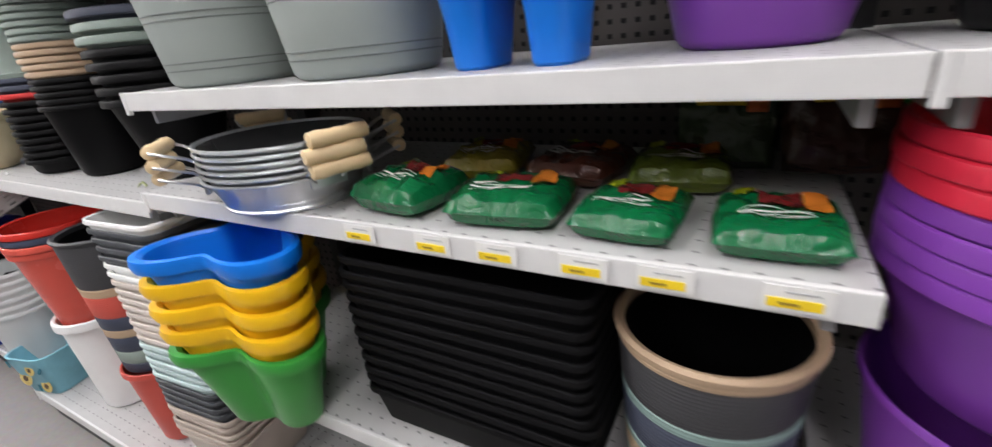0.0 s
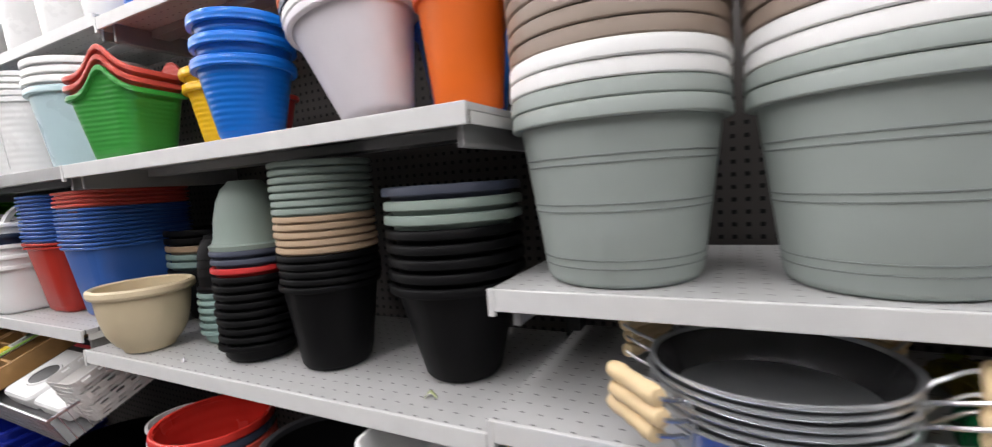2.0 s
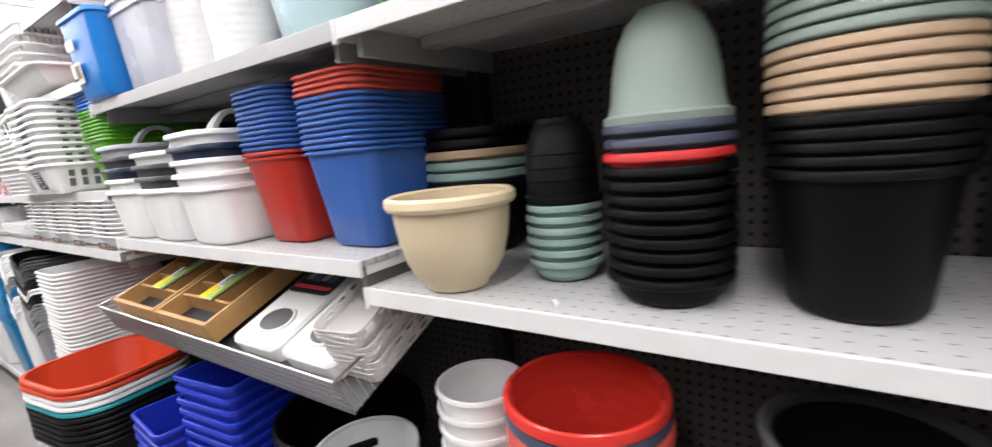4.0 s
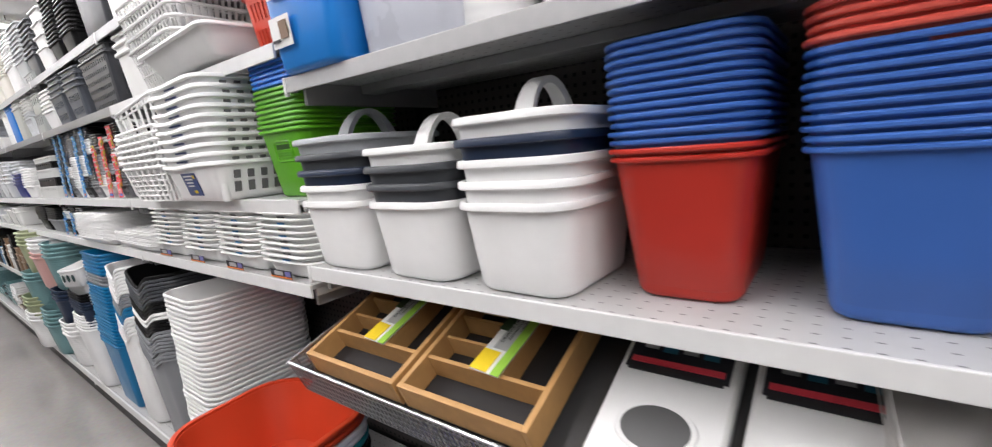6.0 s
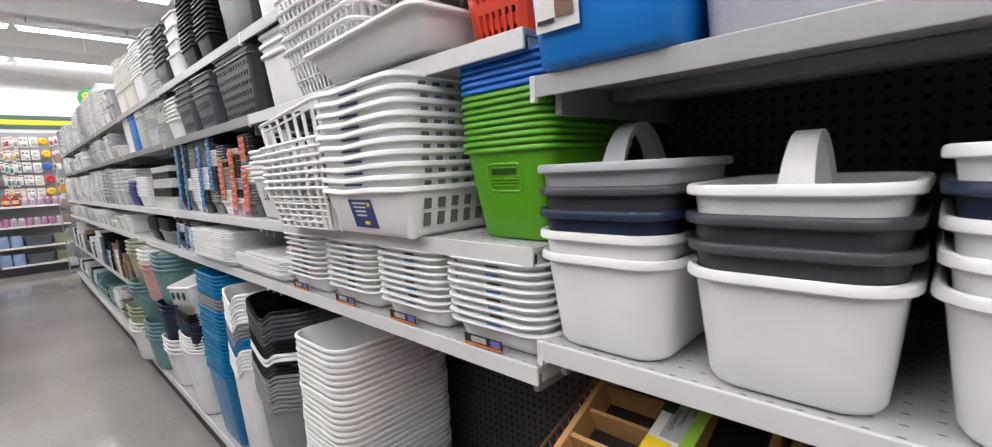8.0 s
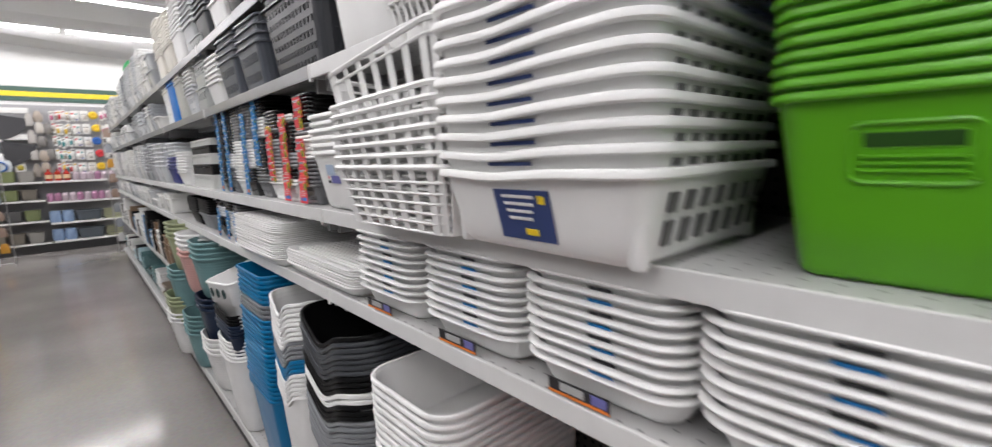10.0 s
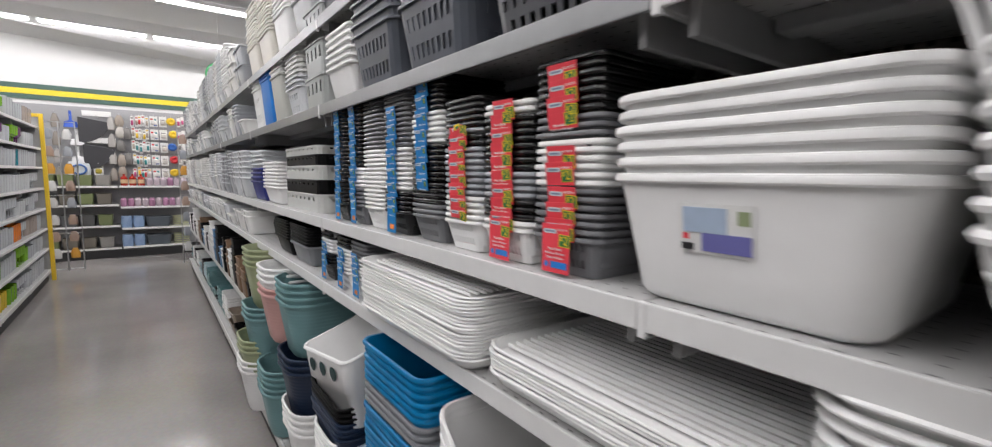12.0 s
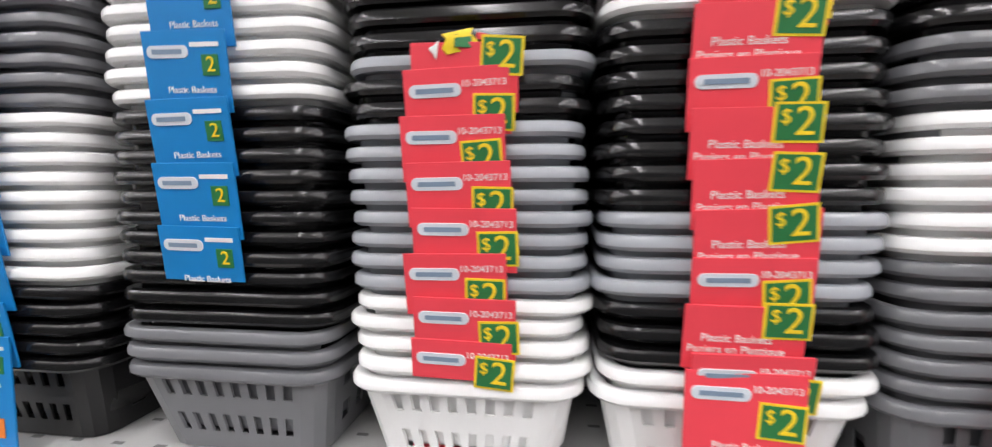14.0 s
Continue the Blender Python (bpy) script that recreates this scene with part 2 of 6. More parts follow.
def lattice(rings, cols, hole, mat, t=0.0022, k=3):
    """A basket wall with openings: rings of (z, w, d, r) from the foot to the rim; hole(i, j, side) drops a cell."""
    verts, faces = [], []
    n = None
    for off in (0, t):
        for z, w, d, r in rings:
            o = outline(w - 2 * off, d - 2 * off, r - off * 0.5, k, cols)
            n = len(o)
            verts += [(x, y, z) for x, y in o]
    rows = len(rings) - 1
    side_n = k + cols
    gone = set()
    for i in range(rows):
        for j in range(n):
            q = j % side_n
            if q >= k and hole(i, q - k, j // side_n):
                gone.add((i, j))
    V = lambda i, j, s: s * (rows + 1) * n + i * n + j % n
    for i in range(rows):
        for j in range(n):
            if (i, j) in gone:
                continue
            faces.append((V(i, j, 0), V(i, j + 1, 0), V(i + 1, j + 1, 0), V(i + 1, j, 0)))
            faces.append((V(i, j + 1, 1), V(i, j, 1), V(i + 1, j, 1), V(i + 1, j + 1, 1)))
            if (i, (j + 1) % n) in gone:
                faces.append((V(i, j + 1, 0), V(i, j + 1, 1), V(i + 1, j + 1, 1), V(i + 1, j + 1, 0)))
            if (i, (j - 1) % n) in gone:
                faces.append((V(i, j, 1), V(i, j, 0), V(i + 1, j, 0), V(i + 1, j, 1)))
            if i == 0 or (i - 1, j) in gone:
                faces.append((V(i, j, 1), V(i, j + 1, 1), V(i, j + 1, 0), V(i, j, 0)))
            if i == rows - 1 or (i + 1, j) in gone:
                faces.append((V(i + 1, j, 0), V(i + 1, j + 1, 0), V(i + 1, j + 1, 1), V(i + 1, j, 1)))
    faces.append(tuple(V(0, j, 0) for j in reversed(range(n))))
    faces.append(tuple(V(0, j, 1) for j in range(n)))
    me = mesh_of(verts, faces, [mat], smooth=False)
    return me


def tube_path(points, radius, mat, n=6, closed=False):
    """A round bar along points."""
    pts = [Vector(p) for p in points]
    verts, faces = [], []
    cnt = len(pts)
    for i, p in enumerate(pts):
        a = pts[(i - 1) % cnt] if (i or closed) else p
        b = pts[(i + 1) % cnt] if (i < cnt - 1 or closed) else p
        d = (b - a).normalized()
        u = d.orthogonal().normalized() if abs(d.z) > 0.9 else d.cross(Vector((0, 0, 1))).normalized()
        v = d.cross(u)
        verts += [p + radius * (math.cos(2 * math.pi * j / n) * u + math.sin(2 * math.pi * j / n) * v) for j in range(n)]
    for i in range(cnt if closed else cnt - 1):
        e = (i + 1) % cnt
        faces += [(i * n + j, i * n + (j + 1) % n, e * n + (j + 1) % n, e * n + j) for j in range(n)]
    if not closed:
        faces += [tuple(reversed(range(n))), tuple((cnt - 1) * n + j for j in range(n))]
    return mesh_of(verts, faces, [mat])


def merged(meshes):
    """Several meshes joined into one."""
    bm = bmesh.new()
    mats = []
    for me in meshes:
        start = len(bm.faces)
        bm.from_mesh(me)
        bm.faces.ensure_lookup_table()
        for f in bm.faces[start:]:
            mt = me.materials[f.material_index]
            if mt not in mats:
                mats.append(mt)
            f.material_index = mats.index(mt)
    out = bpy.data.meshes.new("joined")
    bm.to_mesh(out)
    bm.free()
    for mt in mats:
        out.materials.append(mt)
    return out


TEXTS = {}


def text_mesh(s, size, mat):
    key = (s, size, mat.name)
    if key not in TEXTS:
        cu = bpy.data.curves.new("txt", "FONT")
        cu.body, cu.size, cu.align_x, cu.align_y, cu.extrude = s, size, "CENTER", "CENTER", 0.0002
        tmp = bpy.data.objects.new("txt", cu)
        scene.collection.objects.link(tmp)
        bpy.context.view_layer.update()
        me = bpy.data.meshes.new_from_object(tmp.evaluated_get(bpy.context.evaluated_depsgraph_get()))
        bpy.data.objects.remove(tmp)
        me.materials.clear()
        me.materials.append(mat)
        TEXTS[key] = me
    return TEXTS[key]


# ---- containers ----
SHAPES = {}


def tub_meshes(w, d, h, wb, db, r, rim, rim_h, col, rough=0.38, ribs=0.0, t=0.0025, k=5, wave=None, m=1, clear=0.0):
    """Body and rim of a tapered moulded tub with rounded corners; cached by shape and colour."""
    key = (w, d, h, wb, db, r, rim, rim_h, col, rough, ribs, k, wave, m, clear)
    if key in SHAPES:
        return SHAPES[key]
    mat = plastic(col, rough, ribs=ribs, clear=clear)
    rb = max(0.004, r * min(wb / w, db / d))
    c = min(0.012, rb * 0.4)
    hh = h - rim_h * 0.6
    at = lambda z: (wb + (w - wb) * z / h, db + (d - db) * z / h, rb + (r - rb) * z / h)
    rings = [(0, wb - 2 * c, db - 2 * c, rb - c), (c * 0.35, wb - 0.6 * c, db - 0.6 * c, rb - 0.3 * c), (c, *at(c))]
    rings += [(z, *at(z)) for z in (hh * 0.35, hh * 0.7, hh)]
    rings += [(z, at(z)[0] - 2 * t, at(z)[1] - 2 * t, at(z)[2] - t) for z in (hh, hh * 0.5, c + t)]
    ww = None
    if wave:
        def ww(x, y):
            return wave(x / w, y / d)
    body = sweep(rings, [mat], k, m)
    if wave:
        for v in body.vertices:
            if v.co.z > hh * 0.6:
                v.co.z += wave(v.co.x / w, v.co.y / d)
    e, q = rim, rim_h
    a = at(h)
    rr = [(h - q, a[0] - 0.0005, a[1] - 0.0005, a[2]), (h - q, a[0] + 2 * e - 0.003, a[1] + 2 * e - 0.003, a[2] + e), (h - q + 0.002, a[0] + 2 * e, a[1] + 2 * e, a[2] + e),
          (h - 0.35 * q, a[0] + 2 * e, a[1] + 2 * e, a[2] + e), (h - 0.1 * q, a[0] + 1.6 * e, a[1] + 1.6 * e, a[2] + 0.8 * e), (h, a[0] + 0.8 * e, a[1] + 0.8 * e, a[2] + 0.4 * e),
          (h - 0.12 * q, a[0] - 2 * t, a[1] - 2 * t, a[2] - t), (h - q, a[0] - 2 * t, a[1] - 2 * t, a[2] - t)]
    ring = sweep(rr + rr[:1], [mat], k, m, ww, None, False, False)
    SHAPES[key] = (body, ring)
    return body, ring


def tub(name, label, category, group, at, dims, col, **kw):
    body, ring = tub_meshes(*dims, col, **kw)
    ob = part(name, body, None, "", at)
    part("rim", ring, ob)
    return tagged(ob, label, category, group)


JIT = random.Random(7)


def stack(name, category, group, x, y, z, dims, colours, pitch, words, turn=0.0, sway=0.002, flip=False, **kw):
    """Nested tubs, one upon another. colours: list of (colour, colour word), from the lowest up."""
    made = []
    for i, (col, cw) in enumerate(colours):
        p = pose(x + JIT.uniform(-sway, sway), y + JIT.uniform(-sway, sway), z + pitch * i, 180 if flip else 0, 0, turn + JIT.uniform(-1, 1))
        lab = f"{cw} {words}" + (" under a stack" if i == 0 and len(colours) > 1 else " in a stack" if len(colours) > 1 else "")
        made.append(tub(name, lab, category, group, p, dims, col, **kw))
    return made


def slab(name, x0, x1, y0, y1, z0, z1, mat, label, kind="structure", bev=0.002, category=""):
    ob = part(name, box_mesh(x1 - x0, y1 - y0, z1 - z0, mat, bev), None, "", pose((x0 + x1) / 2, (y0 + y1) / 2, z0))
    return tagged(ob, label, category, kind=kind)


# ---- the setting ----
X_END, X_NEAR = -14.0, 3.0
slab("floor", X_END - 0.2, X_NEAR, -4, 4, -0.1, 0, FLOOR_M, "polished grey concrete shop floor with faint stains", bev=0)
slab("wall_end", X_END - 0.2, X_END, -4, 4, 0, 3.6, WALLP, "white painted end wall of the shop above a pegboard display", bev=0)
slab("wall_near", X_NEAR, X_NEAR + 0.2, -4, 4, 0, 3.6, WALLP, "plain white painted wall behind the aisle", bev=0)
slab("wall_north", X_END, X_NEAR, 4, 4.2, 0, 3.6, WALLP, "plain white painted side wall of the shop", bev=0)
slab("wall_south", X_END, X_NEAR, -4.2, -4, 0, 3.6, WALLP, "plain white painted side wall of the shop", bev=0)
_ce = mesh_of([(X_NEAR, -4, 3.46), (X_NEAR, 4, 3.46), (-13.1, 4, 3.46), (-13.1, -4, 3.46), (X_END, -4, 3.36), (X_END, 4, 2.95),
               (X_NEAR, -4, 3.6), (X_NEAR, 4, 3.6), (X_END, 4, 3.6), (X_END, -4, 3.6)],
              [(0, 1, 2, 3), (3, 2, 5, 4), (6, 9, 8, 7), (0, 6, 7, 1), (4, 5, 8, 9), (0, 3, 4, 9, 6), (1, 7, 8, 5, 2)], [CEIL], smooth=False)
tagged(part("ceiling", _ce), "off-white painted shop ceiling sloping down to the end wall", kind="structure")

# unseen panel, added to block side light and deepen shade in the shelves
slab("wall_aisle", -7.2, X_NEAR, -1.44, -1.36, 0, 2.0, plain("fill_blocker_grey", (0.12, 0.12, 0.12), 0.6), "plain grey unseen panel added to cut light from across the aisle", bev=0)

# striped band on the end wall
GREEN_STRIPE = plain("stripe_green", (0.06, 0.12, 0.10), 0.6, 0, 20, 0.06, 0.02)
YELLOW_STRIPE = plain("stripe_yellow", (0.80, 0.62, 0.04), 0.6, 0, 20, 0.06, 0.02)
slab("trim_1", X_END, X_END + 0.012, -3.9, 3.9, 2.49, 2.56, GREEN_STRIPE, "dark green painted stripe on the end wall")
slab("trim_2", X_END, X_END + 0.012, -3.9, 3.9, 2.41, 2.487, YELLOW_STRIPE, "bright yellow painted stripe on the end wall")
slab("trim_3", X_END, X_END + 0.012, -3.9, 3.9, 2.34, 2.407, GREEN_STRIPE, "dark green painted stripe on the end wall")

# ceiling lamps: rows of bare twin tubes
TRAY_M = plain("lamp_tray", (0.8, 0.8, 0.8), 0.5, 0, 20, 0.03, 0.02)
lamp_tray = box_mesh(0.11, 1.2, 0.05, TRAY_M, 0.006)
lamp_tube = box_mesh(0.075, 1.16, 0.035, TUBE_M, 0.012)
for lx in LAMP_ROWS:
    for ly in (-2.9, -1.65, -0.4, 0.85, 2.1):
        e = part("ceiling_light", lamp_tray, None, "", pose(lx, ly, LAMP_Z + 0.035))
        part("tube", lamp_tube, e, "lit white fluorescent tube", pose(0, 0, -0.035))
        for s in (-0.5, 0.5):
            part("hanger", box_mesh(0.008, 0.008, 0.08, STEEL, 0), e, "", pose(0, s, 0.05))
        tagged(e, "lit white fluorescent batten hanging under the shop ceiling", "ceiling light", "rows of ceiling lights")
    ld = bpy.data.lights.new("lamp_light", "AREA")
    ld.shape, ld.size, ld.size_y, ld.energy, ld.color = "RECTANGLE", 0.12, 6.1, LAMP_W, (1.0, 0.965, 0.985)
    lo = new("lamp_light", ld)
    lo.matrix_basis = pose(lx, -0.4, LAMP_Z - 0.01)

# ---- gondola ----
BACK = 1.0
BAYS = [1.28, 0.065, -1.12, -2.34, -3.56, -4.78, -6.00, -7.22, -8.44, -9.66, -10.88, -12.1]


def gondola_back(x0, x1, y, top, side):
    p = slab("back_panel", x0 + 0.002, x1 - 0.002, min(y, y + side * 0.03), max(y, y + side * 0.03), 0.14, top, PEG,
             "dark grey perforated pegboard back panel of the shelving", "", 0, "back panel")
    tagged(p, group="pegboard panels")
    return p


def shelf(x0, x1, yf, yb, top, name="shelf", lip=0.034, lip_mat=None, lab="light grey enamelled steel shop shelf with a price channel"):
    """A steel shelf: deck with slots, folded front lip, end cheeks and two brackets."""
    w, d = x1 - x0 - 0.004, abs(yb - yf)
    s = 1 if yb > yf else -1
    ob = part(name, box_mesh(w, d - 0.004, 0.012, DECK, 0.0015, (0, 0, -0.012)), None, "", pose((x0 + x1) / 2, (yf + yb) / 2 + 0.002 * s, top))
    part("front_lip", box_mesh(w, 0.007, lip, lip_mat or SHELF, 0.002, (0, -s * d / 2, -lip + 0.001)), ob)
    for sx in (-1, 1):
        part("end_cheek", box_mesh(0.003, d - 0.02, lip * 0.9, SHELF, 0.001, (sx * (w / 2 - 0.0035), 0.004, -lip * 0.9 - 0.0125 + 0.012)), ob)
        part("bracket", box_mesh(0.012, d - 0.03, 0.05, BRACKET, 0.002, (sx * (w / 2 - 0.03), s * 0.012, -0.0625)), ob)
    part("joint_clip", box_mesh(0.011, 0.0085, lip * 1.25, SHELF, 0.002, (-w / 2 + 0.004, -s * (d / 2 + 0.001), -lip * 1.2)), ob)
    part("stiffener", box_mesh(w - 0.09, 0.05, 0.022, BRACKET, 0.003, (0, -s * 0.03, -0.0345)), ob)
    return tagged(ob, lab, "shelf", "gondola shelves")


def upright(x, y, top, s):
    ob = part("upright", box_mesh(0.034, 0.05, top, STEEL, 0.003), None, "", pose(x, y - s * 0.012, 0))
    return tagged(ob, "dark slotted steel upright between two shelving bays", "upright", "gondola uprights")


def base_deck(x0, x1, yf, yb):
    s = 1 if yb > yf else -1
    ob = shelf(x0, x1, yf, yb, 0.14, "base_shelf", 0.04, None, "light grey enamelled steel base shelf near the floor")
    part("kick_plate", box_mesh(x1 - x0 - 0.006, 0.006, 0.096, STEEL, 0.001, (0, -s * (abs(yb - yf) / 2 - 0.025), -0.139)), ob)


for i, x in enumerate(BAYS):
    upright(x, BACK - 0.01, 2.15, 1)
for x1, x0 in zip(BAYS, BAYS[1:]):
    gondola_back(x0, x1, BACK + 0.018, 2.13, 1)
    base_deck(x0, x1, 0.45 if x0 > -2.5 else 0.50, BACK)
# end panel and rear skin of the run
slab("gondola_rear", BAYS[-1], BAYS[0], BACK + 0.055, BACK + 0.075, 0, 2.14, STEEL, "dark rear skin of the shelving run", "structure", 0)

LEVELS = {0: (0.62, 1.18), 1: (0.55, 0.99, 1.18), 2: (0.968, 1.457), 3: (1.02, 1.457)}
GREY_LIP = plain("bare_steel_lip", (0.26, 0.265, 0.27), 0.35, 0.5, 40, 0.1, 0.04)
MID_LIP = plain("mid_grey_lip", (0.44, 0.44, 0.44), 0.4, 0.1, 40, 0.1, 0.04)
FRONT = {(1, 1.18): 0.56, (0, 1.18): 0.56, (2, 1.457): 0.54, (3, 1.457): 0.54}
for b in range(len(BAYS) - 1):
    for z in LEVELS.get(b, (0.97, 1.18, 1.535, 1.80)):
        shelf(BAYS[b + 1], BAYS[b], FRONT.get((b, z), 0.53), BACK, z, lip_mat=GREY_LIP if z == 1.80 or (b >= 5 and z == 1.535) else MID_LIP if (b, z) == (3, 1.457) else None)

for b, z in ((2, 1.86), (3, 1.875)):
    shelf(BAYS[b + 1], BAYS[b] if b == 3 else BAYS[b] - 0.02, 0.66, BACK, z)


# ---- small makers ----
def C(*groups):
    """(colour, word, count) groups to a list of colours from the lowest up."""
    return [(c, w) for c, w, n in groups for _ in range(n)]


def round_dims(rt, rb, h, rim=0.008, rim_h=0.022):
    return (2 * rt, 2 * rt, h, 2 * rb, 2 * rb, rt, rim, rim_h)


def plate(name, w, h, mat, parent, at, label="", t=0.0012):
    """A thin printed card standing upright, facing -y."""
    return part(name, box_mesh(w, t, h, mat, 0), parent, label, at)


def tag(x, yf, z, w=0.055):
    """A price ticket in the shelf's channel: white card, yellow band, small print bars."""
    t = part("price_tag", box_mesh(w, 0.0015, 0.026, PAPER_W, 0), None, "", pose(x, yf - 0.0052, z))
    plate("yellow_band", w * 0.8, 0.0095, YELLOW_L, t, pose(-0.002, -0.0013, 0.004), "yellow price band")
    plate("print", w * 0.3, 0.0028, plain("print_dim", (0.3, 0.2, 0.02), 0.5), t, pose(-0.006, -0.0023, 0.007), "dark price figures", 0.0006)
    plate("print", w * 0.5, 0.0018, plain("print_grey", (0.42, 0.43, 0.43), 0.4), t, pose(0.004, -0.0012, 0.019), "", 0.0006)
    return tagged(t, "white and yellow price ticket in the shelf channel", "price tag", "price tags")


def lobed(R, h, rb, col, n=72, lobes=3, a=0.34, phase=0.5, rim=0.009, lip=False):
    """Three-lobed stacking planter, body with a thick rolled rim."""
    mat = plastic(col, 0.3)
    prof = [(rb * 0.96, 0), (rb, 0.006), (rb + (R - rb) * 0.5, h * 0.5), (R - 0.004, h - 0.03), (R + rim, h - 0.026), (R + rim * 1.3, h - 0.012), (R + rim, h - 0.002), (R, h), (R - 0.006, h - 0.006), (rb + (R - rb) * 0.5 - 0.006, h * 0.5), (rb - 0.004, 0.008)]
    prof = prof[3:9] if lip else prof[:4] + prof[8:]
    verts, faces = [], []
    for r, z in prof:
        for j in range(n):
            q = 2 * math.pi * j / n
            f = 1 + a * math.cos(lobes * q + phase)
            verts.append((r * f * math.cos(q), r * f * math.sin(q), z))
    for i in range(len(prof) - 1):
        faces += [(i * n + j, i * n + (j + 1) % n, (i + 1) * n + (j + 1) % n, (i + 1) * n + j) for j in range(n)]
    if not lip:
        faces += [tuple(reversed(range(n))), tuple((len(prof) - 1) * n + j for j in range(n))]
    return mesh_of(verts, faces, [mat])


def film(col):
    """Glossy crinkled printed film."""
    key = ("film", col)
    if key not in MADE:
        m, t, b = nodes_of("bag_film")
        tc = t.nodes.new("ShaderNodeTexCoord")
        n = t.nodes.new("ShaderNodeTexNoise")
        n.inputs["Scale"].default_value, n.inputs["Detail"].default_value, n.inputs["Distortion"].default_value = 26, 4, 1.2
        t.links.new(tc.outputs["Object"], n.inputs["Vector"])
        r = t.nodes.new("ShaderNodeMapRange")
        r.inputs["To Min"].default_value, r.inputs["To Max"].default_value = 0.7, 1.25
        t.links.new(n.outputs[0], r.inputs["Value"])
        mix = t.nodes.new("ShaderNodeMix")
        mix.data_type, mix.blend_type = "RGBA", "MULTIPLY"
        mix.inputs["Factor"].default_value = 1
        mix.inputs["A"].default_value = (*col, 1)
        t.links.new(r.outputs[0], mix.inputs["B"])
        t.links.new(mix.outputs["Result"], b.inputs["Base Color"])
        b.inputs["Roughness"].default_value = 0.13
        bump_to(t, b, n.outputs[0], 1.0, 0.007)
        MADE[key] = m
    return MADE[key]


def bag(x, y, z, w, d, h, turn, col, words, lean=0.0, panels=((0.16, 0.02, 0.02), (0.7, 0.22, 0.03))):
    """A plump sealed film bag lying on its back, with crimped ends and printed bars."""
    m = film(col)
    verts, faces = [], []
    nx, ny = 22, 16
    for sgn in (1, -1):
        for i in range(nx + 1):
            for j in range(ny + 1):
                u, v = i / nx * 2 - 1, j / ny * 2 - 1
                f = max(0, (1 - abs(u) ** 6)) ** 0.45 * max(0, (1 - abs(v) ** 5)) ** 0.4
                wob = (noise.noise((u * 3 + x * 9, v * 3, sgn)) * 0.4 + noise.noise((u * 9 + x * 9, v * 7, sgn + 5)) * 0.18) * f
                zz = h * (0.5 + sgn * 0.5 * f * (1 + wob)) if sgn > 0 else h * 0.5 * (1 - f)
                verts.append((u * w / 2 * (1 - 0.05 * abs(v)), v * d / 2 * (1 - 0.04 * abs(u)), zz))
    n1 = (nx + 1) * (ny + 1)
    for q in (0, 1):
        for i in range(nx):
            for j in range(ny):
                a, b, c, e = (q * n1 + i * (ny + 1) + j, q * n1 + (i + 1) * (ny + 1) + j, q * n1 + (i + 1) * (ny + 1) + j + 1, q * n1 + i * (ny + 1) + j + 1)
                faces.append((a, b, c, e) if q == 0 else (e, c, b, a))
    ob = part("soil_bag", mesh_of(verts, faces, [m]), None, "", pose(x, y, z, lean, 0, turn))

    def patch(u0, u1, v0, v1, mat, nm):
        pv, pf = [], []
        k = 6
        for i in range(k + 1):
            for j in range(k + 1):
                u, v = u0 + (u1 - u0) * i / k, v0 + (v1 - v0) * j / k
                f = max(0, (1 - abs(u) ** 6)) ** 0.45 * max(0, (1 - abs(v) ** 5)) ** 0.4
                wob = (noise.noise((u * 3 + x * 9, v * 3, 1)) * 0.4 + noise.noise((u * 9 + x * 9, v * 7, 6)) * 0.18) * f
                pv.append((u * w / 2 * (1 - 0.05 * abs(v)), v * d / 2 * (1 - 0.04 * abs(u)), h * (0.5 + 0.5 * f * (1 + wob)) + 0.0035))
        pf = [(i * (k + 1) + j, (i + 1) * (k + 1) + j, (i + 1) * (k + 1) + j + 1, i * (k + 1) + j + 1) for i in range(k) for j in range(k)]
        part(nm, mesh_of(pv, pf, [mat]), ob)

    for q in range(0 if lean else 4):
        patch(-0.62, 0.45, -0.52 + 0.1 * q, -0.49 + 0.1 * q, PAPER_W, "print_line")
    patch(-0.55 if lean else -0.3, 0.35, 0.0, 0.75 if lean else 0.5, film(panels[0]), "printed_panel")
    patch(0.38, 0.74, -0.1, 0.62, film(panels[1]), "printed_panel")
    patch(-0.7, -0.35, 0.5, 0.8, film((0.3, 0.36, 0.02)), "printed_panel")
    return tagged(ob, words, "soil bag", "bags of potting soil")


# ---- bay with soil bags, pails and grey pots ----
for px in (-0.945, -0.611):
    big = stack("planter_pot", "plant pot", "large nested pots", px, 0.7, 1.18, round_dims(0.151, 0.116, 0.255, 0.011, 0.024),
          C((GREYPOT, "sage grey", 2), (WHITE, "white", 2), (TAUPE, "taupe brown", 8)), 0.0235, "broad-rimmed round plastic plant pot", k=12, rough=0.5)
    # raised rings in darker grey: the grooves' shade put into colour
    for gz in (0.03, 0.042, 0.11, 0.12, 0.175, 0.185):
        gr = 0.116 + 0.035 * gz / 0.255
        part("groove_ring", lathe([(gr - 0.001, gz - 0.0014), (gr + 0.0011, gz - 0.0008), (gr + 0.0011, gz + 0.0008), (gr - 0.001, gz + 0.0014)], [plastic((0.2, 0.225, 0.212), 0.5)], 52, caps=False), big[0])


